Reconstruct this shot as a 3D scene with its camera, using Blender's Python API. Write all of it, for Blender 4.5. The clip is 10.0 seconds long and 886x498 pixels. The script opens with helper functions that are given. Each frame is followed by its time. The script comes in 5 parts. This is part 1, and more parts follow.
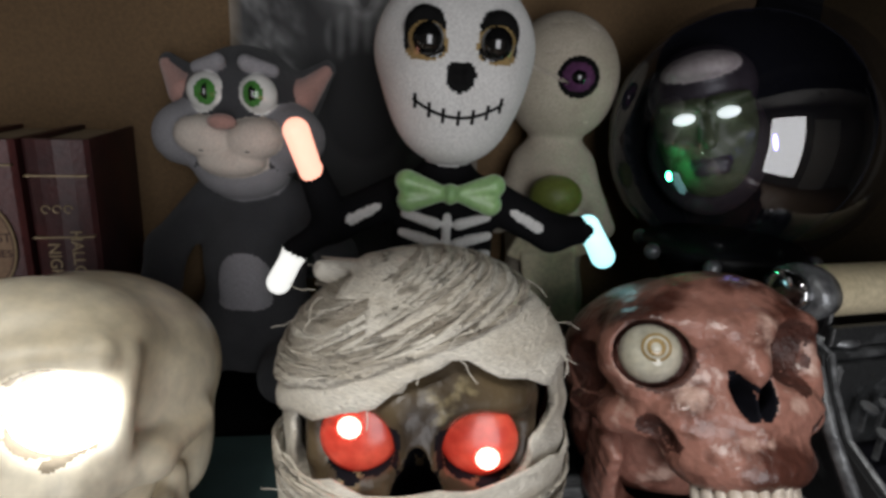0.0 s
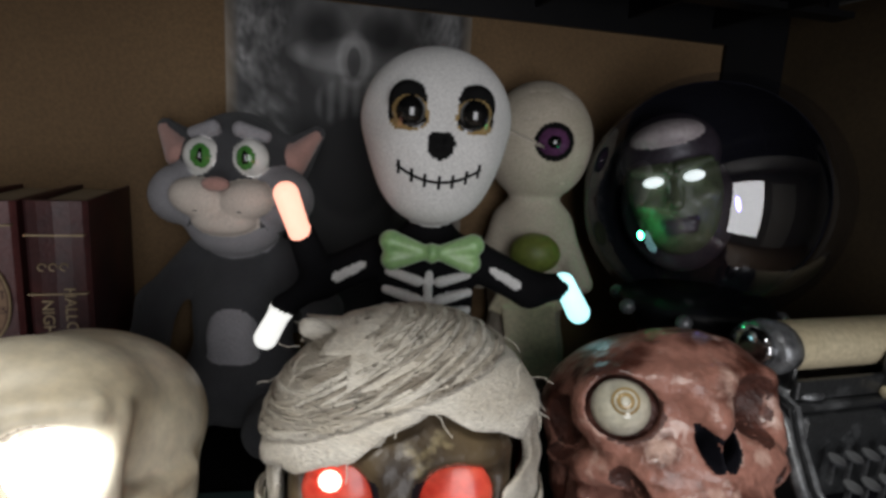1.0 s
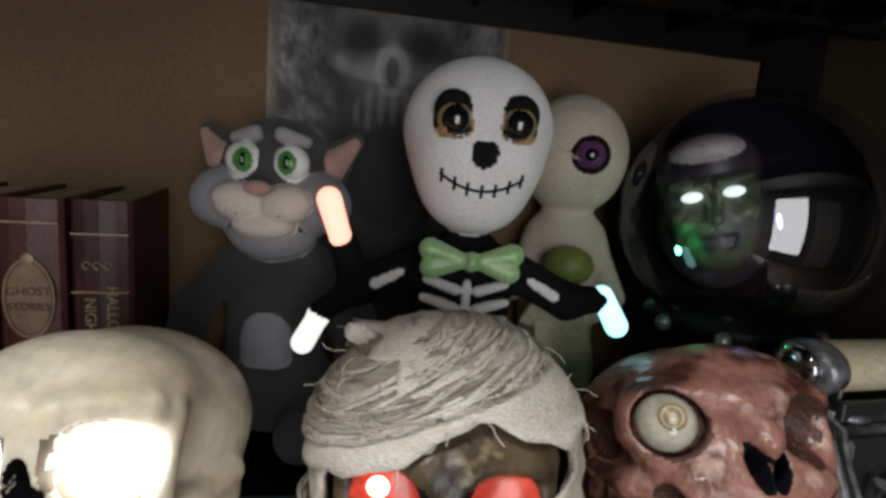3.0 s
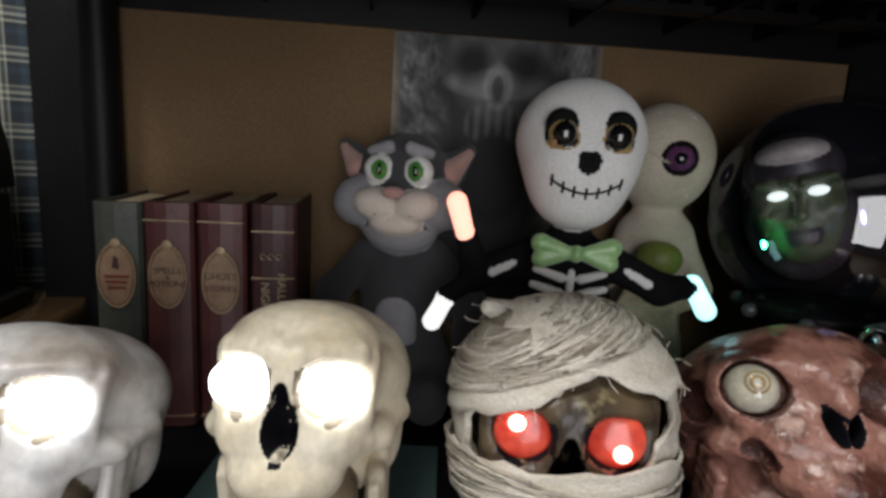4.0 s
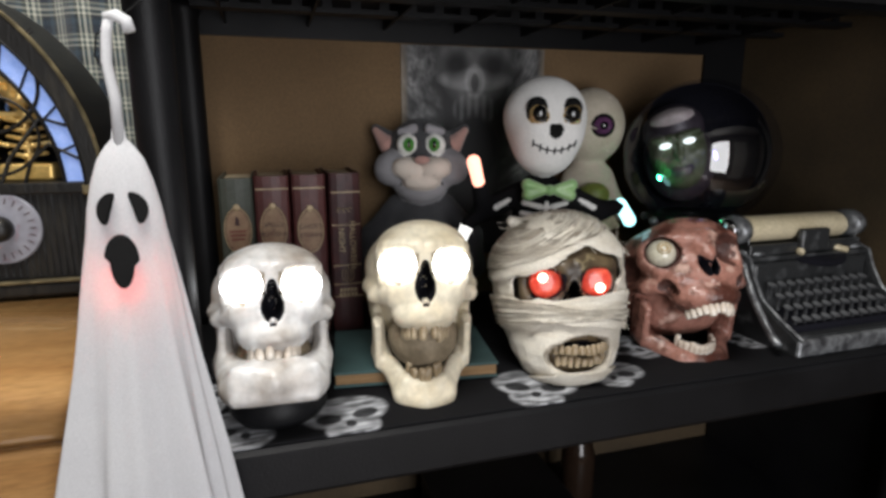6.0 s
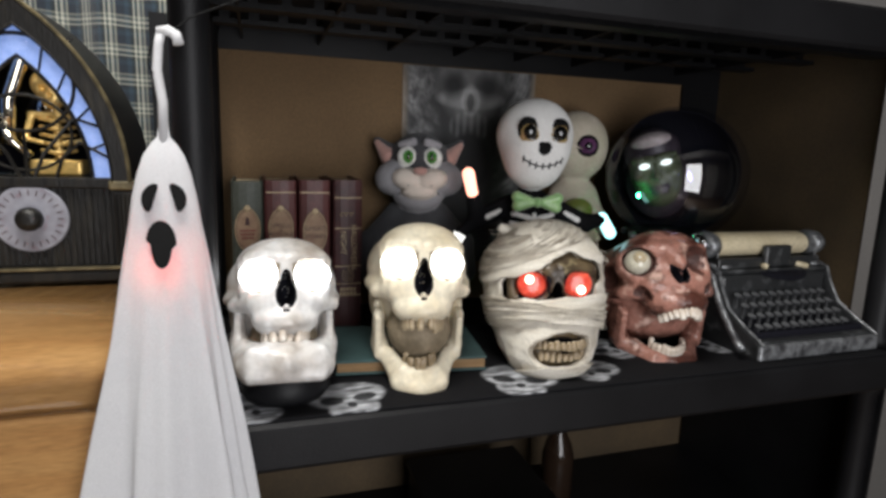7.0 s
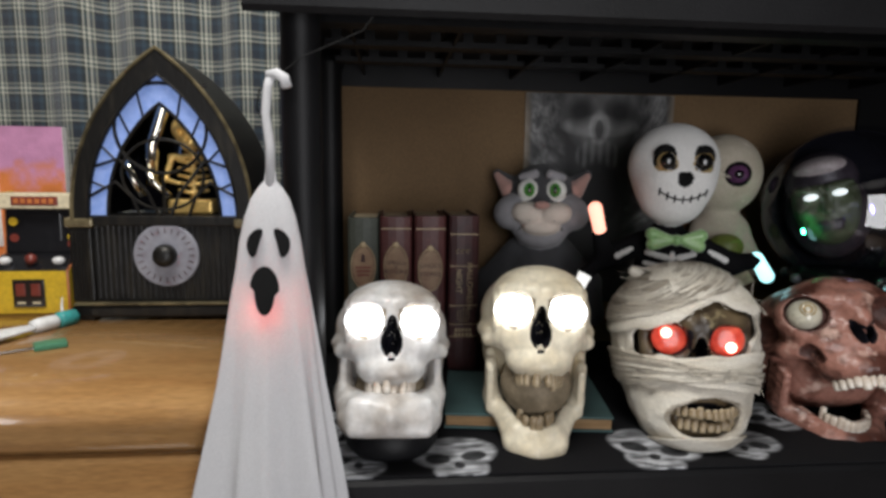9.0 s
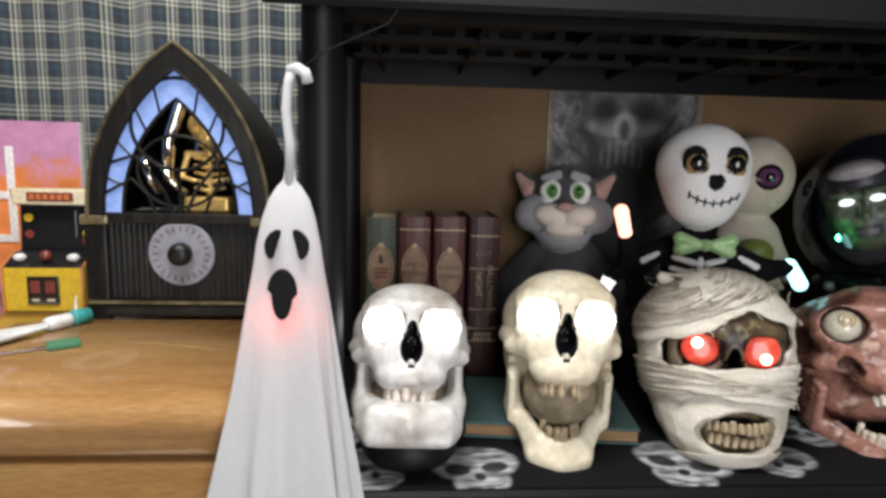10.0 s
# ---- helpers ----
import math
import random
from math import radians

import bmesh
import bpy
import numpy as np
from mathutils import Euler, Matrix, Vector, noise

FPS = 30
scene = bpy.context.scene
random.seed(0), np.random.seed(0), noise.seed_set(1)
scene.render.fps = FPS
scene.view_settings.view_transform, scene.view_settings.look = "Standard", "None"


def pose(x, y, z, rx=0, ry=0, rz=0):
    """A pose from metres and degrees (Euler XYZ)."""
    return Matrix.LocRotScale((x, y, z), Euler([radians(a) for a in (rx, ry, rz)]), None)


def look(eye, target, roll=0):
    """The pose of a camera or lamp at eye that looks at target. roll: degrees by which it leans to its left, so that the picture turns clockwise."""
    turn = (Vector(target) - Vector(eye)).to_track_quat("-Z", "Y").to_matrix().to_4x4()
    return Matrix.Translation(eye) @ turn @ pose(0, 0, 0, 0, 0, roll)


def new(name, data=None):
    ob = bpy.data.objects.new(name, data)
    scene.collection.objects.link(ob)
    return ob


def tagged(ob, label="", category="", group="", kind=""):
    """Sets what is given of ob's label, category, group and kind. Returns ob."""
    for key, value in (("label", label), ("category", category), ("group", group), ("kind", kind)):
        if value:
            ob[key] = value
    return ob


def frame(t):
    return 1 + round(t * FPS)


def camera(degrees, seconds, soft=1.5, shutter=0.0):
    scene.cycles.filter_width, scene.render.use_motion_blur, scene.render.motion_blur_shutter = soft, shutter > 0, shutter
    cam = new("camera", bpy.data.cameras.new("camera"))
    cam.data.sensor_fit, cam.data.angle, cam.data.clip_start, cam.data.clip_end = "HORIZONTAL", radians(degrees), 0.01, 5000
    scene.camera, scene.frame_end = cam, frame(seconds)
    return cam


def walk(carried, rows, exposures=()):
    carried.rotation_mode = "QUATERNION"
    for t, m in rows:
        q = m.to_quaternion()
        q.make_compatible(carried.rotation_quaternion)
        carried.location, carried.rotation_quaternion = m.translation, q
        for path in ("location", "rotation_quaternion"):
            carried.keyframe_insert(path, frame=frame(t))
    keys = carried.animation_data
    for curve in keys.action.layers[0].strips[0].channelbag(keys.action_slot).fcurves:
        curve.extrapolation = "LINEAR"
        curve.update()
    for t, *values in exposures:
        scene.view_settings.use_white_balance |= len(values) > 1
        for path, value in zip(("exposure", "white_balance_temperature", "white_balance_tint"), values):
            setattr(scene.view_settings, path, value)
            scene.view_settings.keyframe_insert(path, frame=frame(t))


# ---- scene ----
cam = camera(75.5, 10.0, soft=3.1)
PATH = [
    (0, (0.241, 0.108, 1.331), (0.743, 1.965, 0.783), 2.9),
    (0.5, (0.24, 0.088, 1.34), (0.743, 1.98, 0.927), 3.3),
    (1, (0.242, 0.085, 1.343), (0.78, 1.974, 0.969), 3.1),
    (1.5, (0.241, 0.079, 1.339), (0.744, 1.99, 1.028), 4.0),
    (2, (0.232, 0.09, 1.337), (0.71, 2.006, 1.017), 4.5),
    (2.2, (0.228, 0.097, 1.333), (0.7, 2.008, 0.977), 5.0),
    (3.3, (0.21, 0.081, 1.339), (0.705, 1.992, 1.021), 4.2),
    (3.5, (0.198, 0.068, 1.335), (0.619, 1.998, 1.02), 3.8),
    (4, (0.157, 0.001, 1.346), (0.402, 1.954, 0.995), 3.1),
    (4.5, (0.167, -0.081, 1.338), (0.457, 1.862, 0.962), 0.4),
    (5, (0.143, -0.155, 1.357), (0.473, 1.776, 0.955), -0.2),
    (5.5, (0.067, -0.21, 1.368), (0.359, 1.729, 0.975), -1.4),
    (5.7, (0.003, -0.237, 1.358), (0.426, 1.672, 0.938), -1.7),
    (6.8, (-0.129, -0.361, 1.328), (0.531, 1.491, 0.96), 1.0),
    (7, (-0.108, -0.352, 1.331), (0.503, 1.521, 0.987), 1.9),
    (7.5, (-0.064, -0.311, 1.335), (0.352, 1.613, 0.982), 3.6),
    (8, (-0.059, -0.302, 1.345), (0.218, 1.657, 1.049), 2.2),
    (8.5, (-0.071, -0.299, 1.351), (0.114, 1.677, 1.109), 1.0),
    (9, (-0.077, -0.289, 1.346), (0.098, 1.685, 1.075), 0.8),
    (9.5, (-0.108, -0.286, 1.348), (-0.045, 1.696, 1.09), 1.4),
    (10, (-0.087, -0.263, 1.347), (0.045, 1.713, 1.072), 1.4),
]
# the clip's camera opens up as it draws back
EXPOSURES = ((0.0, -0.66), (3.5, -0.58), (4.5, -0.58), (5.0, -0.54), (5.5, -0.24), (7.0, -0.12), (8.5, -0.16), (9.0, -0.50), (9.5, 0.02), (10.0, -0.05))
walk(cam, [(t, look(eye, target, roll)) for t, eye, target, roll in PATH], EXPOSURES)
ROOM_POWER, DOOR_POWER, EYE_GLOW = 33, 38, 11.0

# ---- light and world ----
world = bpy.data.worlds.new("world")
scene.world = world
world.use_nodes = True
world.node_tree.nodes["Background"].inputs[0].default_value = (0.75, 0.8, 0.9, 1)
world.node_tree.nodes["Background"].inputs[1].default_value = 0.001


def area_light(name, m, size, size_y, power, colour):
    data = bpy.data.lights.new(name, "AREA")
    data.shape, data.size, data.size_y, data.energy, data.color = "RECTANGLE", size, size_y, power, colour
    ob = new(name, data)
    ob.matrix_world = m
    return ob


# the room's ceiling lamp behind the camera, and the lit doorway of the next room
area_light("room_lamp", look((-0.30, 0.02, 2.41), (-0.28, 0.06, 0.9)), 0.8, 0.4, ROOM_POWER, (1.0, 0.98, 0.94))
area_light("doorway_light", look((0.25, -1.55, 1.25), (0.22, 0.5, 1.2)), 0.95, 1.7, DOOR_POWER, (0.97, 0.97, 1.0))

# ---- materials ----


def material(name, colour, second=None, rough=0.6, metal=0.0, scale=12.0, fine=180.0, bump=0.2, contrast=(0.35, 0.65), emit=None, power=0.0, coat=0.0,
             sheen=0.0, stretch=(1, 1, 1), speck=None, depth=0.002, spec=0.5, translucent=0.0):
    """A node material with two scales of variation: patches of a second colour, and fine relief."""
    m = bpy.data.materials.new(name)
    m.use_nodes = True
    n, l = m.node_tree.nodes, m.node_tree.links
    p = n["Principled BSDF"]
    p.inputs["Roughness"].default_value, p.inputs["Metallic"].default_value = rough, metal
    p.inputs["Coat Weight"].default_value, p.inputs["Sheen Weight"].default_value = coat, sheen
    p.inputs["Specular IOR Level"].default_value = spec
    if translucent:
        p.inputs["Subsurface Weight"].default_value = translucent
        p.inputs["Subsurface Radius"].default_value = (0.008, 0.006, 0.005)
    at = n.new("ShaderNodeTexCoord")
    put = n.new("ShaderNodeMapping")
    put.inputs["Scale"].default_value = stretch
    l.new(at.outputs["Object"], put.inputs[0])
    big, small = n.new("ShaderNodeTexNoise"), n.new("ShaderNodeTexNoise")
    big.inputs["Scale"].default_value, big.inputs["Detail"].default_value = scale, 6
    small.inputs["Scale"].default_value, small.inputs["Detail"].default_value = fine, 3
    for tex in (big, small):
        l.new(put.outputs[0], tex.inputs["Vector"])
    ramp = n.new("ShaderNodeValToRGB")
    ramp.color_ramp.elements[0].position, ramp.color_ramp.elements[1].position = contrast
    ramp.color_ramp.elements[0].color = (*colour, 1)
    ramp.color_ramp.elements[1].color = (*(second or tuple(0.8 * c for c in colour)), 1)
    l.new(big.outputs[0], ramp.inputs[0])
    grain = n.new("ShaderNodeMix")
    grain.data_type, grain.blend_type = "RGBA", "MULTIPLY"
    shade = n.new("ShaderNodeMapRange")
    shade.inputs[1].default_value, shade.inputs[2].default_value = 0.3, 0.7
    shade.inputs[3].default_value, shade.inputs[4].default_value = 0.8, 1.1
    l.new(small.outputs[0], shade.inputs[0])
    grain.inputs[0].default_value = 1
    l.new(ramp.outputs[0], grain.inputs[6])
    l.new(shade.outputs[0], grain.inputs[7])
    last = grain.outputs[2]
    if speck:
        spots, cut, mix = n.new("ShaderNodeTexNoise"), n.new("ShaderNodeValToRGB"), n.new("ShaderNodeMix")
        spots.inputs["Scale"].default_value, spots.inputs["Detail"].default_value = speck[1], 4
        cut.color_ramp.elements[0].position, cut.color_ramp.elements[1].position = speck[2], speck[2] + 0.12
        mix.data_type = "RGBA"
        l.new(at.outputs["Object"], spots.inputs["Vector"])
        l.new(spots.outputs[0], cut.inputs[0])
        l.new(cut.outputs[0], mix.inputs[0])
        l.new(last, mix.inputs[6])
        mix.inputs[7].default_value = (*speck[0], 1)
        last = mix.outputs[2]
    l.new(last, p.inputs["Base Color"])
    if bump:
        b = n.new("ShaderNodeBump")
        b.inputs["Strength"].default_value, b.inputs["Distance"].default_value = bump, depth
        l.new(small.outputs[0], b.inputs["Height"])
        l.new(b.outputs[0], p.inputs["Normal"])
    if emit:
        p.inputs["Emission Color"].default_value, p.inputs["Emission Strength"].default_value = (*emit, 1), power
    return m


def printed(name, rough=0.8, fine=300, bump=0.2):
    """A print whose colours lie on the sheet's points."""
    m = material(name, (1, 1, 1), rough=rough, fine=fine, bump=bump, spec=0.12)
    n, l = m.node_tree.nodes, m.node_tree.links
    ink = n.new("ShaderNodeVertexColor")
    ink.layer_name = "ink"
    l.new(ink.outputs[0], n["Principled BSDF"].inputs["Base Color"])
    return m


def plaid(name):
    """Woven tartan: two sets of bands of dark blue, black and cream."""
    m = material(name, (0.1, 0.1, 0.1), rough=0.9, fine=900, bump=0.4, sheen=0.3)
    n, l = m.node_tree.nodes, m.node_tree.links
    uv = n.new("ShaderNodeUVMap")
    split = n.new("ShaderNodeSeparateXYZ")
    l.new(uv.outputs[0], split.inputs[0])
    sums = []
    for k in (0, 1):
        wrap = n.new("ShaderNodeMath")
        wrap.operation = "FRACT"
        l.new(split.outputs[k], wrap.inputs[0])
        ramp = n.new("ShaderNodeValToRGB")
        ramp.color_ramp.interpolation = "CONSTANT"
        e = ramp.color_ramp.elements
        for place, c in ((0.0, (0.012, 0.018, 0.028)), (0.2, (0.022, 0.042, 0.062)), (0.36, (0.015, 0.02, 0.02)), (0.5, (0.44, 0.43, 0.36)), (0.56, (0.03, 0.05, 0.05)),
                         (0.66, (0.44, 0.43, 0.36)), (0.74, (0.07, 0.085, 0.085)), (0.84, (0.3, 0.3, 0.24)), (0.9, (0.015, 0.02, 0.03))):
            el = e.new(place)
            el.color = (*c, 1)
        e.remove(e[0])
        l.new(wrap.outputs[0], ramp.inputs[0])
        sums.append(ramp.outputs[0])
    mix = n.new("ShaderNodeMix")
    mix.data_type = "RGBA"
    mix.inputs[0].default_value = 0.42
    l.new(sums[0], mix.inputs[6])
    l.new(sums[1], mix.inputs[7])
    l.new(mix.outputs[2], n["Principled BSDF"].inputs["Base Color"])
    return m


M = dict(
    black_plastic=material("black_plastic", (0.004, 0.004, 0.0045), (0.008, 0.008, 0.009), spec=0.18, rough=0.45, fine=420, bump=0.25, scale=7),
    cardboard=material("cardboard", (0.155, 0.095, 0.044), (0.12, 0.072, 0.032), rough=0.85, scale=4, fine=260, bump=0.15),
    # brown of the lower back board; on the side, tan darkened as shade
    dark_shaded_board=material("dark_shaded_board", (0.075, 0.049, 0.022), (0.045, 0.030, 0.014), rough=0.8, scale=5),
    wall=material("wall_paint", (0.30, 0.29, 0.27), (0.25, 0.24, 0.23), rough=0.9, scale=2),
    floor=material("floor_board", (0.2, 0.13, 0.08), (0.14, 0.09, 0.05), rough=0.5, stretch=(1, 8, 1)),
    wood=material("varnished_wood", (0.40, 0.225, 0.088), (0.32, 0.165, 0.06), rough=0.20, scale=4, fine=60, bump=0.05, stretch=(1, 7, 7), coat=1.0),
    bone=material("aged_bone", (0.65, 0.59, 0.46), (0.44, 0.36, 0.23), rough=0.42, scale=14, fine=110, bump=0.08, contrast=(0.42, 0.78), speck=((0.2, 0.11, 0.04), 60, 0.72), translucent=0.15),
    white_bone=material("white_plastic_bone", (0.60, 0.59, 0.58), (0.29, 0.245, 0.20), rough=0.35, scale=13, fine=90, bump=0.06, contrast=(0.42, 0.66), translucent=0.2),
    # brown of the mouth's inside; also darkens the eye sockets
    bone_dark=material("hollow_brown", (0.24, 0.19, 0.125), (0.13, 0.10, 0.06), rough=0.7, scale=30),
    # near-black for holes and gaps: their shade is put into the colour
    void=material("hollow_shade_black", (0.006, 0.006, 0.010), rough=0.8, spec=0.15),
    tooth=material("yellowed_tooth", (0.44, 0.36, 0.24), (0.22, 0.16, 0.09), rough=0.35, scale=60, fine=400, bump=0.1),
    tooth_white=material("white_tooth", (0.75, 0.71, 0.64), (0.5, 0.42, 0.34), rough=0.3, scale=60, fine=400, bump=0.1),
    red_bone=material("red_brown_bone", (0.31, 0.145, 0.11), (0.075, 0.026, 0.018), rough=0.34, scale=26, fine=150, bump=0.6, contrast=(0.47, 0.60), speck=((0.52, 0.35, 0.29), 44, 0.60), coat=0.25, depth=0.004),
    raw_bone=material("raw_brown_hollow", (0.10, 0.035, 0.025), (0.05, 0.02, 0.015), rough=0.5, scale=60, fine=200, bump=0.8, depth=0.004),
    gauze=material("gauze", (0.82, 0.77, 0.67), (0.60, 0.53, 0.42), rough=0.95, scale=18, fine=420, bump=0.9, stretch=(0.7, 0.7, 3.0), contrast=(0.45, 0.72), depth=0.004),
    gauze_dirty=material("dirty_gauze", (0.66, 0.60, 0.50), (0.30, 0.25, 0.19), rough=0.95, scale=20, fine=330, bump=1.0, stretch=(0.5, 0.5, 4.5), contrast=(0.45, 0.7), depth=0.004),
    mummy_skin=material("mummy_skin", (0.12, 0.085, 0.045), (0.03, 0.02, 0.012), rough=0.4, scale=40, fine=160, bump=0.6, speck=((0.4, 0.33, 0.18), 30, 0.6)),
    plush_grey=material("grey_plush", (0.056, 0.057, 0.062), (0.040, 0.041, 0.045), rough=0.98, scale=20, fine=700, bump=0.9, sheen=0.12),
    plush_light=material("light_grey_plush", (0.34, 0.33, 0.35), (0.27, 0.265, 0.28), rough=0.98, scale=20, fine=700, bump=0.9, sheen=0.1),
    plush_cream=material("cream_plush", (0.74, 0.66, 0.58), (0.64, 0.56, 0.49), rough=0.98, scale=20, fine=700, bump=0.8, sheen=0.1),
    plush_pink=material("pink_plush", (0.46, 0.27, 0.23), (0.38, 0.21, 0.18), rough=0.95, fine=700, bump=0.6, sheen=0.3),
    plush_white=material("white_plush", (0.78, 0.77, 0.75), (0.70, 0.69, 0.67), rough=0.98, scale=14, fine=600, bump=0.7, sheen=0.1),
    plush_black=material("black_plush", (0.005, 0.005, 0.006), (0.009, 0.009, 0.010), rough=0.95, fine=700, bump=0.7, spec=0.1),
    ecru=material("ecru_cloth", (0.55, 0.49, 0.40), (0.42, 0.37, 0.29), rough=0.95, scale=16, fine=500, bump=0.7),
    stitch=material("black_thread", (0.006, 0.006, 0.006), rough=0.8, spec=0.15),
    eye_white=material("eye_white", (0.8, 0.8, 0.76), rough=0.12, fine=50, bump=0, coat=0.6),
    eye_green=material("green_iris", (0.10, 0.30, 0.06), (0.05, 0.18, 0.04), rough=0.12, bump=0, coat=0.6),
    eye_gold=material("gold_iris", (0.42, 0.30, 0.13), (0.24, 0.15, 0.06), rough=0.12, bump=0, coat=0.6),
    eye_purple=material("purple_iris", (0.13, 0.05, 0.12), (0.06, 0.02, 0.06), rough=0.1, bump=0, coat=0.8),
    pupil=material("black_pupil", (0.006, 0.006, 0.006), rough=0.08, bump=0, coat=0.8),
    eye_old=material("painted_eye", (0.62, 0.6, 0.5), (0.5, 0.47, 0.36), rough=0.15, scale=40, bump=0.05, coat=0.6),
    iris_old=material("tan_iris", (0.42, 0.30, 0.13), (0.3, 0.2, 0.08), rough=0.15, bump=0, coat=0.6),
    bow=material("green_satin", (0.22, 0.42, 0.16), (0.32, 0.52, 0.22), rough=0.35, scale=50, sheen=0.4),
    apple=material("green_fruit", (0.20, 0.24, 0.05), (0.13, 0.15, 0.03), rough=0.5, scale=20),
    led_white=material("lit_white_eye", (0.9, 0.9, 0.9), emit=(0.95, 0.97, 1.0), power=EYE_GLOW, bump=0),
    globe_eye=material("lit_globe_eye", (0.9, 0.9, 0.9), emit=(0.9, 1.0, 0.95), power=1.6, bump=0),
    ghost_bulb=material("ghost_bulb", (0.9, 0.3, 0.25), emit=(1.0, 0.10, 0.06), power=160.0, bump=0),
    warm_bulb=material("warm_bulb", (0.9, 0.8, 0.6), emit=(1.0, 0.8, 0.45), power=190.0, bump=0),
    led_red=material("lit_red_eye", (0.5, 0.05, 0.03), (0.7, 0.12, 0.07), rough=0.25, scale=60, emit=(1.0, 0.05, 0.03), power=0.25, bump=0, coat=0.2),
    led_hot=material("lit_red_core", (0.9, 0.3, 0.25), emit=(1.0, 0.22, 0.17), power=14.0, bump=0),
    stick_red=material("lit_red_stick", (0.9, 0.6, 0.5), emit=(1.0, 0.42, 0.30), power=2.4, bump=0),
    stick_white=material("lit_white_stick", (0.9, 0.9, 0.9), emit=(0.95, 0.95, 0.9), power=1.4, bump=0),
    stick_teal=material("lit_teal_stick", (0.7, 0.9, 0.9), emit=(0.45, 0.95, 1.0), power=2.4, bump=0),
    page=material("page_edge", (0.50, 0.42, 0.29), (0.40, 0.32, 0.2), rough=0.85, fine=500, stretch=(1, 1, 1)),
    label=material("tan_label", (0.30, 0.20, 0.12), (0.22, 0.125, 0.075), rough=0.6, scale=60, fine=300),
    gilt=material("dull_gilt", (0.42, 0.33, 0.2), (0.3, 0.22, 0.12), rough=0.45, metal=0.3, scale=60),
    dark_ink=material("dark_ink", (0.05, 0.02, 0.02), rough=0.7),
    cover_green=material("green_grey_cover", (0.065, 0.075, 0.06), (0.04, 0.045, 0.035), rough=0.55, scale=25, fine=300, bump=0.3),
    cover_red=material("maroon_cover", (0.105, 0.03, 0.028), (0.06, 0.018, 0.018), rough=0.5, scale=25, fine=300, bump=0.3),
    cover_brown=material("oxblood_cover", (0.075, 0.022, 0.022), (0.035, 0.014, 0.016), rough=0.5, scale=25, fine=300, bump=0.3),
    cover_teal=material("teal_cloth_cover", (0.04, 0.085, 0.085), (0.028, 0.06, 0.06), rough=0.75, scale=18, fine=700, bump=0.4),
    cut_page=material("tan_book_edge", (0.26, 0.16, 0.075), (0.2, 0.115, 0.05), rough=0.8, stretch=(1, 1, 20)),
    radio=material("antiqued_black", (0.007, 0.0065, 0.006), (0.022, 0.019, 0.014), spec=0.3, rough=0.4, scale=25, fine=120, bump=0.3, contrast=(0.5, 0.8), stretch=(3, 3, 0.6)),
    radio_edge=material("rubbed_brass_edge", (0.22, 0.18, 0.10), (0.06, 0.05, 0.03), rough=0.35, metal=0.5, scale=40),
    gold=material("gold_plate", (0.85, 0.60, 0.22), (0.66, 0.43, 0.13), rough=0.32, metal=0.55, scale=30, bump=0.1),
    mirror=material("mirror_steel", (0.75, 0.72, 0.62), rough=0.06, metal=1.0, bump=0),
    radio_glass=material("blue_glitter_glass", (0.14, 0.20, 0.40), (0.22, 0.28, 0.48), rough=0.2, scale=90, fine=600, bump=0.5, emit=(0.26, 0.44, 1.0), power=0.40, speck=((0.7, 0.7, 0.9), 300, 0.66)),
    dial=material("grey_dial", (0.24, 0.24, 0.27), (0.17, 0.17, 0.20), rough=0.6, scale=90, speck=((0.16, 0.12, 0.14), 90, 0.62)),
    yellow=material("yellow_plastic", (0.62, 0.42, 0.03), (0.55, 0.36, 0.02), rough=0.4, fine=200, bump=0.05),
    orange_trim=material("orange_trim", (0.5, 0.16, 0.05), rough=0.4, bump=0.05),
    cream=material("cream_panel", (0.62, 0.55, 0.38), (0.55, 0.48, 0.33), rough=0.5),
    maroon=material("maroon_button", (0.18, 0.035, 0.025), rough=0.35),
    white_plastic=material("white_plastic", (0.75, 0.75, 0.74), rough=0.3, bump=0.05),
    screen=material("dark_screen", (0.012, 0.012, 0.014), rough=0.12, bump=0),
    paint_white=material("white_paint", (0.75, 0.73, 0.7), rough=0.6, fine=200),
    teal_tip=material("teal_plastic", (0.05, 0.33, 0.32), rough=0.4),
    green_clip=material("green_plastic", (0.06, 0.22, 0.12), rough=0.4),
    steel=material("steel", (0.5, 0.5, 0.5), rough=0.25, metal=1.0, bump=0.05),
    chrome=material("chrome", (0.7, 0.7, 0.72), rough=0.12, metal=1.0, bump=0.02),
    typewriter=material("black_enamel", (0.020, 0.021, 0.022), (0.10, 0.104, 0.108), rough=0.35, scale=45, fine=200, bump=0.4, contrast=(0.55, 0.8)),
    worn_metal=material("worn_gunmetal", (0.26, 0.27, 0.28), (0.06, 0.06, 0.065), rough=0.35, metal=0.5, scale=60, fine=220, bump=0.4),
    platen=material("ivory_roller", (0.56, 0.49, 0.34), (0.48, 0.41, 0.27), rough=0.35, scale=14, fine=200, bump=0.15),
    witch=material("green_face", (0.11, 0.13, 0.075), (0.06, 0.075, 0.04), rough=0.4, scale=26, translucent=0.1),
    hair=material("dark_headscarf", (0.02, 0.015, 0.02), (0.05, 0.04, 0.05), rough=0.4),
    led_green=material("lit_green_lamp", (0.1, 0.8, 0.3), emit=(0.04, 1.0, 0.30), power=90, bump=0),
    led_blue=material("lit_violet_lamp", (0.2, 0.2, 0.9), emit=(0.25, 0.2, 1.0), power=16, bump=0),
    cloth_black=material("black_runner", (0.012, 0.012, 0.014), (0.02, 0.02, 0.022), rough=0.95, fine=700, bump=0.5),
    bottle=material("dark_bottle", (0.02, 0.012, 0.008), rough=0.12, bump=0),
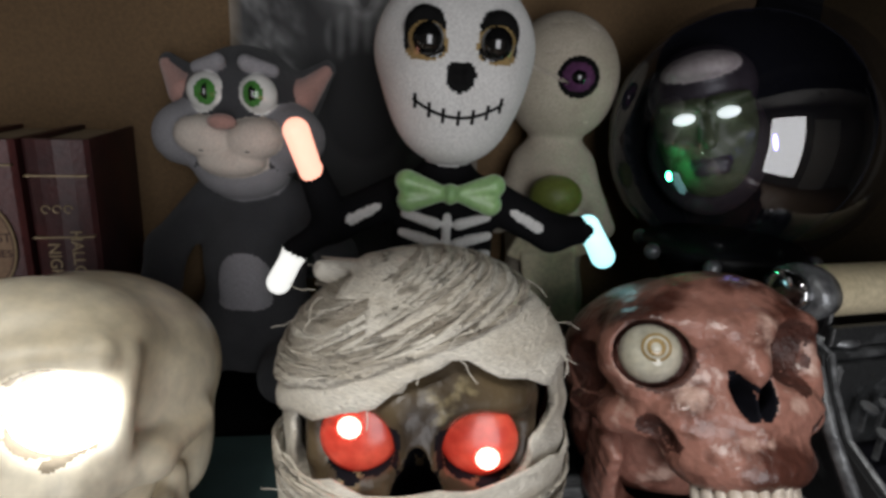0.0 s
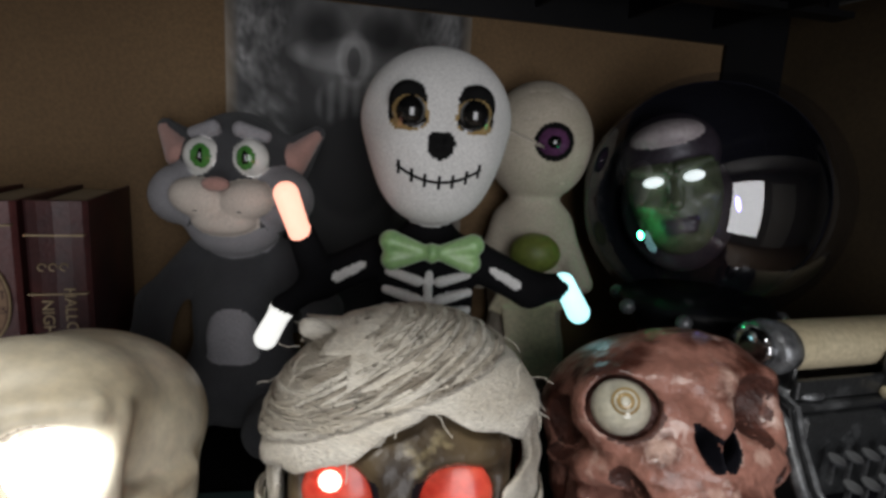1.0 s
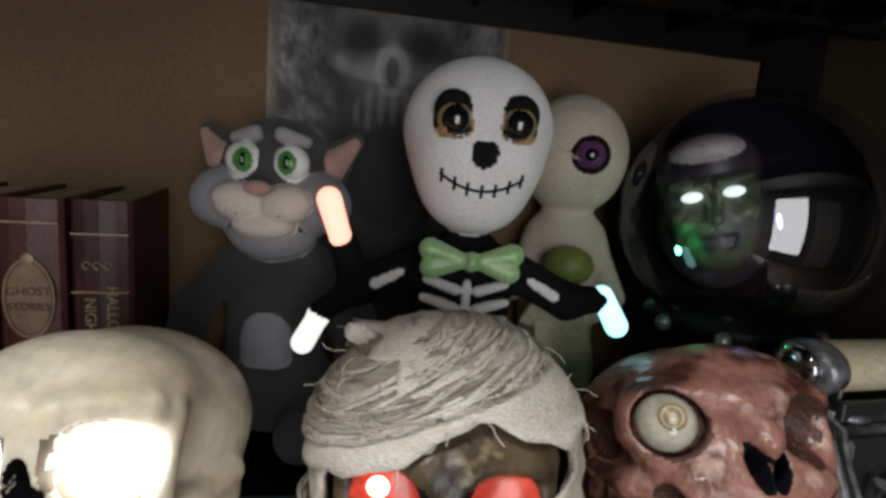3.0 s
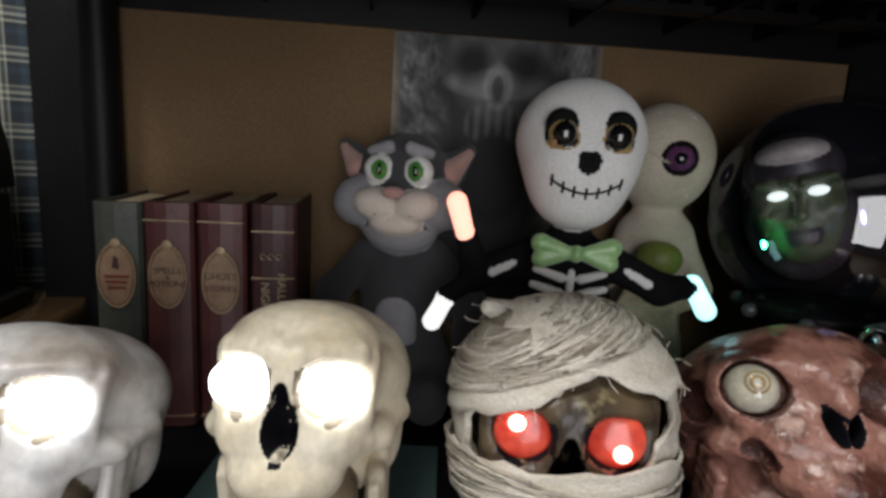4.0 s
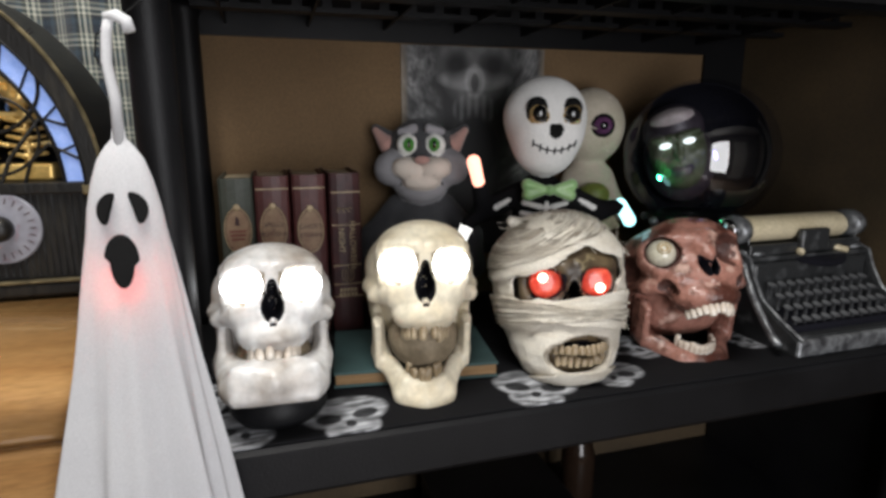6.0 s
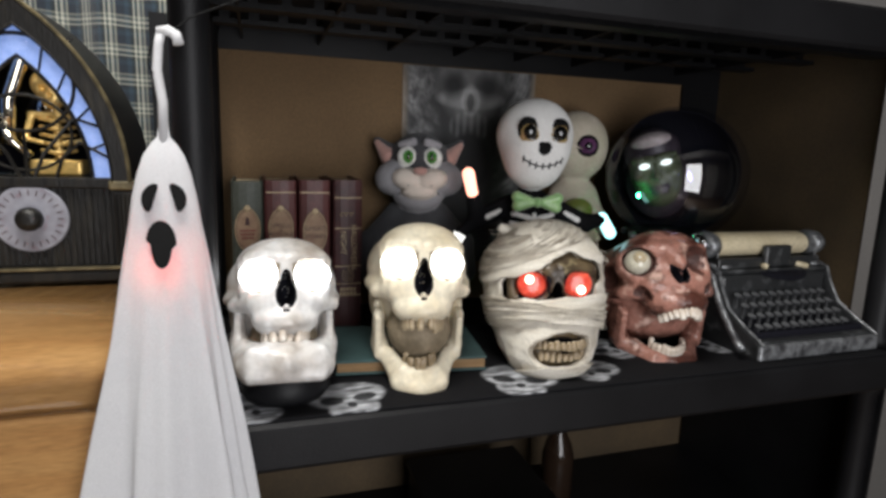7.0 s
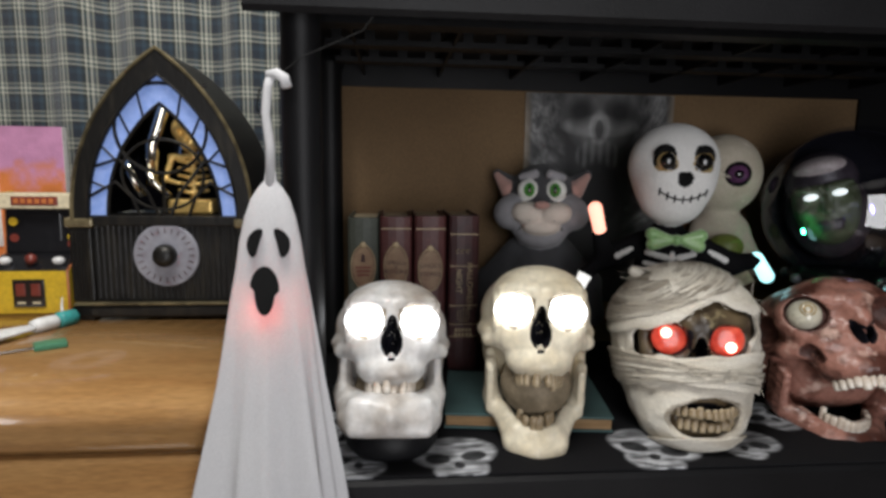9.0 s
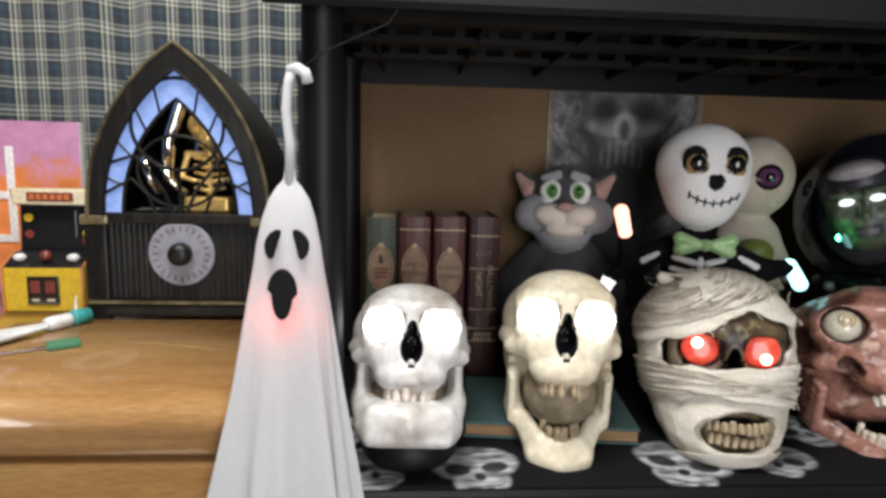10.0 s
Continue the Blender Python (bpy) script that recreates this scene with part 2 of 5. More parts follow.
    copper=material("copper_foil", (0.45, 0.24, 0.09), rough=0.35, metal=0.9),
    plaid=plaid("plaid_cotton"),
    poster=printed("poster_print", 0.6),
    runner=printed("runner_print", 0.95, 800, 0.5),
    canvas=printed("painted_canvas", 0.7, 260, 0.5),
    turban=material("pale_turban", (0.5, 0.44, 0.42), (0.36, 0.3, 0.3), rough=0.5, scale=40),
    lamp=material("lamp_glass", (0.9, 0.9, 0.9), emit=(1.0, 0.93, 0.82), power=6.0, bump=0),
    light_door=material("white_door", (0.75, 0.74, 0.7), rough=0.5),
)


def glass(name, tint=(0.9, 0.92, 0.95)):
    m = bpy.data.materials.new(name)
    m.use_nodes = True
    n, l = m.node_tree.nodes, m.node_tree.links
    out = n["Material Output"]
    clear, shine, mix = n.new("ShaderNodeBsdfTransparent"), n.new("ShaderNodeBsdfGlossy"), n.new("ShaderNodeMixShader")
    clear.inputs[0].default_value = (*tint, 1)
    shine.inputs["Roughness"].default_value = 0.02
    mix.inputs[0].default_value = 0.13
    l.new(clear.outputs[0], mix.inputs[1])
    l.new(shine.outputs[0], mix.inputs[2])
    l.new(mix.outputs[0], out.inputs[0])
    return m


M["globe"] = glass("globe_glass", (0.86, 0.87, 0.92))


def voile(name):
    """Thin white cloth that lets light through."""
    m = material(name, (0.70, 0.70, 0.71), (0.64, 0.64, 0.66), rough=0.9, scale=9, fine=900, bump=0.3)
    n, l = m.node_tree.nodes, m.node_tree.links
    thin, mix = n.new("ShaderNodeBsdfTranslucent"), n.new("ShaderNodeMixShader")
    thin.inputs[0].default_value = (0.85, 0.85, 0.85, 1)
    mix.inputs[0].default_value = 0.35
    l.new(n["Principled BSDF"].outputs[0], mix.inputs[1])
    l.new(thin.outputs[0], mix.inputs[2])
    l.new(mix.outputs[0], n["Material Output"].inputs[0])
    return m


M["ghost"] = voile("white_voile")

# ---- shape tools ----


def turn_of(rot):
    return np.array(Euler([radians(a) for a in rot]).to_matrix().inverted())


def local(p, c, rot):
    q = [p[i] - c[i] for i in range(3)]
    if rot:
        r = turn_of(rot)
        q = [r[i][0] * q[0] + r[i][1] * q[1] + r[i][2] * q[2] for i in range(3)]
    return q


def ell(c, r, rot=None, both=False):
    def f(p):
        q = local((np.abs(p[0]), p[1], p[2]) if both else p, c, rot)
        a = np.sqrt(sum((q[i] / r[i]) ** 2 for i in range(3)))
        b = np.sqrt(sum((q[i] / r[i] ** 2) ** 2 for i in range(3))) + 1e-9
        return a * (a - 1) / b
    return f


def cap(a, b, ra, rb=None, both=False):
    rb = ra if rb is None else rb
    def f(p):
        q = (np.abs(p[0]), p[1], p[2]) if both else p
        d = [b[i] - a[i] for i in range(3)]
        t = sum((q[i] - a[i]) * d[i] for i in range(3)) / max(sum(x * x for x in d), 1e-12)
        t = np.clip(t, 0, 1)
        return np.sqrt(sum((q[i] - a[i] - t * d[i]) ** 2 for i in range(3))) - (ra + (rb - ra) * t)
    return f


def blk(c, h, r=0.002, rot=None, both=False):
    def f(p):
        q = local((np.abs(p[0]), p[1], p[2]) if both else p, c, rot)
        e = [np.abs(q[i]) - h[i] + r for i in range(3)]
        return np.sqrt(sum(np.maximum(x, 0) ** 2 for x in e)) + np.minimum(np.maximum(np.maximum(e[0], e[1]), e[2]), 0) - r
    return f


def blend(a, b, k):
    h = np.clip(0.5 + 0.5 * (b - a) / k, 0, 1)
    return b + (a - b) * h - k * h * (1 - h)


def shape_value(prims, p):
    d = None
    for op, f, k, _ in prims:
        v = f(p)
        if d is None:
            d = v
        elif op == "+":
            d = blend(d, v, k)
        elif op == "-":
            d = -blend(-d, v, k)
        else:
            d = -blend(-d, -v, k)
    return d


def skin(prims, lo, hi, step):
    """The surface of a shape that is given as solids to join ('+'), carve ('-') and keep within ('&'); its mesh has a face per cell."""
    ax = [np.arange(lo[i], hi[i] + step, step) for i in range(3)]
    p = np.meshgrid(*ax, indexing="ij", sparse=False)
    v = shape_value(prims, p)
    inside = v < 0
    n = v.shape
    corner = [(i, j, k) for i in (0, 1) for j in (0, 1) for k in (0, 1)]
    cut = lambda arr, c: arr[c[0]:n[0] - 1 + c[0], c[1]:n[1] - 1 + c[1], c[2]:n[2] - 1 + c[2]]
    count = sum(cut(inside, c).astype(np.int8) for c in corner)
    active = (count > 0) & (count < 8)
    cells = np.argwhere(active)
    ids = -np.ones(active.shape, int)
    ids[active] = np.arange(len(cells))
    total, hits = np.zeros((len(cells), 3)), np.zeros(len(cells))
    for a in corner:
        for axis in range(3):
            if a[axis] == 0:
                b = list(a)
                b[axis] = 1
                va, vb = cut(v, a)[active], cut(v, tuple(b))[active]
                cross = (va < 0) != (vb < 0)
                t = np.where(cross, va / np.where(cross, va - vb, 1), 0)
                pos = np.tile(np.array(a, float), (len(cells), 1))
                pos[:, axis] = t
                total += pos * cross[:, None]
                hits += cross
    verts = (cells + total / hits[:, None]) * step + np.array(lo)
    faces = []
    for axis in range(3):
        u, w = [(1, 2), (2, 0), (0, 1)][axis]
        a = inside[tuple(slice(0, n[i] - 1) if i == axis else slice(1, n[i] - 1) for i in range(3))]
        b = inside[tuple(slice(1, n[i]) if i == axis else slice(1, n[i] - 1) for i in range(3))]
        at = np.argwhere(a != b)
        at[:, u] += 1
        at[:, w] += 1
        flip = a[a != b]
        quad = []
        for du, dw in ((-1, -1), (0, -1), (0, 0), (-1, 0)):
            c = at.copy()
            c[:, u] += du
            c[:, w] += dw
            quad.append(ids[c[:, 0], c[:, 1], c[:, 2]])
        quad = np.stack(quad, 1)
        quad[~flip] = quad[~flip][:, ::-1]
        faces.append(quad)
    return verts, np.concatenate(faces)


def solid(name, prims, lo, hi, step, mats, parent=None, m=None, label="", wobble=None):
    """One mesh object of a joined shape; each face takes the material of the solid that it lies on."""
    verts, faces = skin(prims, lo, hi, step)
    c = verts[faces].mean(1)
    near = np.stack([np.abs(f((c[:, 0], c[:, 1], c[:, 2]))) if mt >= 0 else np.full(len(c), 9.0) for _, f, _, mt in prims])
    pick = np.array([mt for *_, mt in prims])[near.argmin(0)]
    if wobble:
        verts = verts + wobble(verts)
    mesh = bpy.data.meshes.new(name)
    mesh.from_pydata(verts.tolist(), [], faces.tolist())
    for x in mats:
        mesh.materials.append(M[x])
    mesh.polygons.foreach_set("material_index", pick.astype(np.int32))
    mesh.polygons.foreach_set("use_smooth", np.ones(len(faces), bool))
    mesh.update()
    ob = new(name, mesh)
    if parent:
        ob.parent = parent
    if m is not None:
        ob.matrix_basis = m
    if label:
        ob["label"] = label
    return ob


def part(name, bm, mat, parent=None, label="", smooth=False, m=None):
    mesh = bpy.data.meshes.new(name)
    bm.to_mesh(mesh)
    bm.free()
    mesh.materials.append(M[mat])
    if smooth:
        mesh.polygons.foreach_set("use_smooth", np.ones(len(mesh.polygons), bool))
    ob = new(name, mesh)
    if parent:
        ob.parent = parent
    if m is not None:
        ob.matrix_basis = m
    if label:
        ob["label"] = label
    return ob


def box(lo, hi, bevel=0.002, seg=2):
    bm = bmesh.new()
    bmesh.ops.create_cube(bm, size=1, matrix=Matrix.LocRotScale([(a + b) / 2 for a, b in zip(lo, hi)], None, [b - a for a, b in zip(lo, hi)]))
    if bevel:
        bmesh.ops.bevel(bm, geom=bm.edges[:], offset=bevel, segments=seg, affect="EDGES", profile=0.5)
    return bm


def joined(boxes, bevel=0.0):
    bm = bmesh.new()
    for lo, hi in boxes:
        bmesh.ops.create_cube(bm, size=1, matrix=Matrix.LocRotScale([(a + b) / 2 for a, b in zip(lo, hi)], None, [b - a for a, b in zip(lo, hi)]))
    if bevel:
        bmesh.ops.bevel(bm, geom=bm.edges[:], offset=bevel, segments=1, affect="EDGES")
    return bm


def lathe(profile, seg=32, squash=1.0, wave=None):
    """A turned body: (radius, height) pairs round the z axis."""
    bm = bmesh.new()
    rings = []
    for r, z in profile:
        ring = []
        for i in range(seg):
            a = 2 * math.pi * i / seg
            k = r * (wave(a, z) if wave else 1)
            ring.append(bm.verts.new((k * math.cos(a), k * math.sin(a) * squash, z)))
        rings.append(ring)
    for a, b in zip(rings, rings[1:]):
        for i in range(seg):
            bm.faces.new((a[i], a[(i + 1) % seg], b[(i + 1) % seg], b[i]))
    for ring, flip in ((rings[0], True), (rings[-1], False)):
        bm.faces.new(ring[::-1] if flip else ring)
    return bm


def tube(points, r, seg=8, r2=None):
    """A bent round bar along points."""
    bm = bmesh.new()
    rings = []
    pts = [Vector(p) for p in points]
    for i, p in enumerate(pts):
        d = (pts[min(i + 1, len(pts) - 1)] - pts[max(i - 1, 0)]).normalized()
        u = d.orthogonal().normalized() if i == 0 else (u - d * u.dot(d)).normalized()
        w = d.cross(u)
        k = r + ((r2 if r2 is not None else r) - r) * i / (len(pts) - 1)
        rings.append([bm.verts.new(p + k * (u * math.cos(2 * math.pi * s / seg) + w * math.sin(2 * math.pi * s / seg))) for s in range(seg)])
    for a, b in zip(rings, rings[1:]):
        for s in range(seg):
            bm.faces.new((a[s], a[(s + 1) % seg], b[(s + 1) % seg], b[s]))
    bm.faces.new(rings[0][::-1])
    bm.faces.new(rings[-1])
    return bm


def outline(points, depth, bevel=0.0):
    """A plate: an outline in x and z, with its thickness along y from 0 to depth."""
    bm = bmesh.new()
    f = bm.faces.new([bm.verts.new((x, 0, z)) for x, z in points])
    got = bmesh.ops.extrude_face_region(bm, geom=[f])
    bmesh.ops.translate(bm, verts=[v for v in got["geom"] if isinstance(v, bmesh.types.BMVert)], vec=(0, depth, 0))
    bmesh.ops.recalc_face_normals(bm, faces=bm.faces)
    if bevel:
        bmesh.ops.bevel(bm, geom=bm.edges[:], offset=bevel, segments=1, affect="EDGES")
    return bm


def ball(c, r, seg=24):
    bm = bmesh.new()
    r = (r, r, r) if isinstance(r, float) else r
    bmesh.ops.create_uvsphere(bm, u_segments=seg, v_segments=seg // 2, radius=1, matrix=Matrix.LocRotScale(c, None, r))
    return bm


def thing(name, m, label, category, group="", kind=""):
    ob = new(name)
    ob.matrix_basis = m
    ob.empty_display_size = 0.02
    return tagged(ob, label, category, group, kind)


def words(name, text, size, m, mat, parent, depth=0.0004):
    cu = bpy.data.curves.new(name, "FONT")
    cu.body, cu.size, cu.align_x, cu.align_y, cu.extrude = text, size, "CENTER", "CENTER", depth
    cu.materials.append(M[mat])
    ob = new(name, cu)
    ob.parent, ob.matrix_basis = parent, m
    return ob


def sheet(name, nx, ny, place, ink, mat, parent=None):
    """A printed sheet: place(u, v) gives its points, ink(u, v) the printed colour."""
    u, v = np.meshgrid(np.linspace(0, 1, nx), np.linspace(0, 1, ny), indexing="ij")
    x, y, z = place(u, v)
    verts = np.stack([a.ravel() for a in np.broadcast_arrays(x, y, z)], 1)
    i = np.arange(nx * ny).reshape(nx, ny)
    faces = np.stack([i[:-1, :-1].ravel(), i[1:, :-1].ravel(), i[1:, 1:].ravel(), i[:-1, 1:].ravel()], 1)
    mesh = bpy.data.meshes.new(name)
    mesh.from_pydata(verts.tolist(), [], faces.tolist())
    mesh.materials.append(M[mat])
    mesh.polygons.foreach_set("use_smooth", np.ones(len(faces), bool))
    if ink:
        c = np.ones((nx * ny, 4))
        c[:, :3] = np.stack([np.clip(a, 0, 1).ravel() for a in np.broadcast_arrays(*ink(u, v))], 1)
        mesh.color_attributes.new("ink", "FLOAT_COLOR", "POINT").data.foreach_set("color", c.ravel())
    ob = new(name, mesh)
    if parent:
        ob.parent = parent
    return ob


def smooth_noise(u, v, n, seed):
    """Soft random values between 0 and 1 over a sheet, n bumps across."""
    rng = np.random.default_rng(seed)
    g = rng.random((n + 2, n + 2))
    a, b = np.clip(u, 0, 1) * n, np.clip(v, 0, 1) * n
    i, j = np.minimum(a.astype(int), n), np.minimum(b.astype(int), n)
    s, t = a - i, b - j
    s, t = s * s * (3 - 2 * s), t * t * (3 - 2 * t)
    return g[i, j] * (1 - s) * (1 - t) + g[i + 1, j] * s * (1 - t) + g[i, j + 1] * (1 - s) * t + g[i + 1, j + 1] * s * t

# ---- the room ----
structure = lambda name, bm, mat, label: tagged(part(name, bm, mat), label, name.split("_")[0], kind="structure")
structure("floor", box((-3.2, -1.7, -0.05), (3.2, 1.1, 0.0), 0), "floor", "brown boarded floor of the dim room")
structure("ceiling", box((-3.2, -1.7, 2.45), (3.2, 1.1, 2.5), 0), "wall", "plain pale painted ceiling")
structure("wall_north", box((-3.2, 1.0, 0.0), (3.2, 1.1, 2.45), 0), "wall", "plain pale painted wall behind the shelves")
structure("wall_south", box((-3.2, -1.8, 0.0), (3.2, -1.7, 2.45), 0), "wall", "plain pale painted wall of the room")
structure("wall_west", box((-3.3, -1.7, 0.0), (-3.2, 1.0, 2.45), 0), "wall", "plain pale painted side wall")
structure("wall_east", box((3.2, -1.7, 0.0), (3.3, 1.0, 2.45), 0), "wall", "plain pale painted side wall")
door = tagged(part("door_1", box((1.0, -1.7, 0.0), (1.85, -1.66, 2.05), 0.004), "light_door"), "white painted door in the far wall", "door", kind="structure")
part("door_handle", ball((1.08, -1.64, 1.0), 0.028), "steel", door, "round steel knob", True)

# ---- black plastic shelving unit ----
DECK, UPPER, FRONT, BACK = 1.0, 1.500, 0.314, 0.832
LEFT, RIGHT = -0.222, 0.990
unit = thing("shelf_unit", pose(0, 0, 0), "black moulded plastic shelving unit with round posts and slotted decks", "shelf")


def deck(z, name):
    """A moulded deck: a top plate with a rounded front lip and hanging ribs."""
    d = part(name, box((LEFT, FRONT + 0.01, z - 0.012), (RIGHT, BACK, z), 0.003), "black_plastic", unit)
    pts = [(FRONT, z - 0.006), (FRONT + 0.006, z), (FRONT + 0.03, z), (FRONT + 0.03, z - 0.012), (FRONT + 0.012, z - 0.014), (FRONT + 0.012, z - 0.062), (FRONT + 0.004, z - 0.064), (FRONT, z - 0.058)]
    bm = bmesh.new()
    a = [bm.verts.new((LEFT - 0.004, y, h)) for y, h in pts]
    b = [bm.verts.new((RIGHT + 0.004, y, h)) for y, h in pts]
    for i in range(len(pts)):
        bm.faces.new((a[i], a[(i + 1) % len(pts)], b[(i + 1) % len(pts)], b[i]))
    bm.faces.new(a[::-1])
    bm.faces.new(b)
    bmesh.ops.recalc_face_normals(bm, faces=bm.faces)
    part("front_lip", bm, "black_plastic", unit)
    return d


def rib(y, z, height, hole, pitch):
    """A hanging rib along the deck with a row of square holes."""
    boxes = [((LEFT + 0.05, y, z - 0.008), (RIGHT - 0.05, y + 0.004, z)), ((LEFT + 0.05, y, z - height), (RIGHT - 0.05, y + 0.004, z - height + 0.008))]
    x = LEFT + 0.06
    while x < RIGHT - 0.06:
        boxes.append(((x, y, z - height + 0.008), (x + pitch - hole, y + 0.004, z - 0.008)))
        x += pitch
    boxes.append(((LEFT + 0.05, y + 0.004, z - height), (RIGHT - 0.05, y + 0.03, z - height + 0.003)))
    return part("rib", joined(boxes), "black_plastic", unit)


deck(DECK, "deck")
deck(UPPER + 0.064, "deck")
deck(0.56, "deck")
for y, height, hole in ((0.40, 0.040, 0.03), (0.545, 0.034, 0.032), (0.69, 0.03, 0.03)):
    rib(y, UPPER + 0.052, height, hole, 0.046)
for x in np.arange(LEFT + 0.09, RIGHT - 0.05, 0.138):
    part("cross_rib", joined([((x, FRONT + 0.02, UPPER + 0.02), (x + 0.004, BACK - 0.01, UPPER + 0.052))]), "black_plastic", unit)
for x, y in ((LEFT + 0.046, 0.362), (LEFT + 0.030, 0.80), (RIGHT - 0.03, 0.362),):
    for lo, hi in ((0.56, DECK - 0.06), (DECK, UPPER + 0.052)):
        prof = [(0.026, lo), (0.026, lo + 0.02), (0.022, lo + 0.03), (0.0215, hi - 0.03), (0.026, hi - 0.02), (0.026, hi)]
        part("post", lathe(prof, 28), "black_plastic", unit, smooth=True, m=pose(x, y, 0))
part("back_panel", box((LEFT + 0.01, BACK - 0.006, DECK), (RIGHT - 0.01, BACK - 0.001, UPPER + 0.03), 0), "cardboard", unit, "tan cardboard back panel")
# left bar has added width past the unit, filling a dark gap
part("back_frame", joined([((-0.177, BACK - 0.012, 1.500), (RIGHT, BACK - 0.007, UPPER + 0.052)), ((-0.285, BACK - 0.014, DECK), (-0.178, BACK - 0.008, UPPER + 0.052)),
                           ((0.862, BACK - 0.014, DECK), (RIGHT, BACK - 0.008, 1.500))]), "black_plastic", unit)
# the tan side board takes a darker colour to stand for its shade
part("side_panel", box((RIGHT - 0.022, 0.42, DECK), (RIGHT - 0.017, BACK - 0.014, UPPER + 0.05), 0), "dark_shaded_board", unit, "tan side board, coloured darker for the shade it stands in")
# black here replaces the brown board's deep shade
part("side_panel", box((RIGHT - 0.022, FRONT + 0.02, 0.0), (RIGHT - 0.017, BACK - 0.014, DECK - 0.013), 0), "black_plastic", unit, "lower side board, coloured black for the deep shade there")
part("back_panel", box((LEFT + 0.01, BACK - 0.006, 0.56), (RIGHT - 0.01, BACK - 0.001, DECK - 0.02), 0), "dark_shaded_board", unit, "brown board behind the lower shelf")

bottle = thing("bottle", pose(0.50, 0.66, 0.56), "dark glass bottle with a copper foil neck on the lower shelf", "bottle")
part("body", lathe([(0.03, 0), (0.034, 0.006), (0.034, 0.13), (0.028, 0.155), (0.013, 0.185), (0.012, 0.20)], 24), "bottle", bottle, smooth=True)
part("neck_foil", lathe([(0.0125, 0.20), (0.0128, 0.235), (0.014, 0.236), (0.014, 0.245), (0.010, 0.247)], 20), "copper", bottle, smooth=True)
crate = thing("storage_box", pose(0.30, 0.62, 0.56), "dark low box standing on the lower shelf", "box")
part("body", box((-0.12, -0.1, 0.0), (0.12, 0.1, 0.11), 0.01), "black_plastic", crate)
part("lid", box((-0.124, -0.104, 0.111), (0.124, 0.104, 0.125), 0.004), "black_plastic", crate)


# ---- black runner with printed skulls ----
def skull_ink(x, y, cx, cy, s, turn):
    """How much of a printed skull covers a point of the cloth."""
    c, n = math.cos(radians(turn)), math.sin(radians(turn))
    u, v = ((x - cx) * c + (y - cy) * n) / s, (-(x - cx) * n + (y - cy) * c) / s
    e = lambda a, b, r, q: np.clip((1 - ((u - a) / r) ** 2 - ((v - b) / q) ** 2) * 4, 0, 1)
    head = np.maximum(e(0, 0.25, 1.0, 0.75), e(0, -0.45, 0.62, 0.5))
    holes = np.maximum.reduce([e(-0.4, 0.05, 0.3, 0.22), e(0.4, 0.05, 0.3, 0.22), e(0, -0.28, 0.12, 0.16), e(0, -0.66, 0.42, 0.06) * 0.7])
    return head * (1 - 0.92 * holes)


def runner_ink(u, v):
    x, y = LEFT + 0.02 + u * (RIGHT - LEFT - 0.06), FRONT + 0.004 + v * 0.30
    a = np.zeros_like(x)
    for cx, cy, s, turn in ((0.0, 0.356, 0.056, 8), (0.25, 0.362, 0.060, -22), (-0.12, 0.362, 0.052, 15), (0.375, 0.372, 0.045, -30), (0.13, 0.47, 0.05, 0), (-0.18, 0.45, 0.05, 30), (0.46, 0.45, 0.05, 20), (0.66, 0.43, 0.05, -10), (0.34, 0.54, 0.05, 10)):
        a = np.maximum(a, skull_ink(x, y, cx, cy, s, turn))
    a = a * np.clip(0.1 + 1.3 * smooth_noise(u, v, 60, 3), 0, 1.1) * (0.55 + 0.7 * smooth_noise(u, v, 140, 4))
    return 0.006 + 0.38 * a, 0.006 + 0.39 * a, 0.007 + 0.41 * a


runner = sheet("table_runner", 480, 130, lambda u, v: (LEFT + 0.02 + u * (RIGHT - LEFT - 0.06), FRONT + 0.004 + v * 0.30, DECK + 0.003 + 0.0012 * np.sin(u * 60 + 3 * v) * np.sin(v * 9)), runner_ink, "runner")
runner.modifiers.new("thickness", "SOLIDIFY").thickness = 0.002
tagged(runner, "black cloth runner printed with grey skulls on the shelf", "cloth")


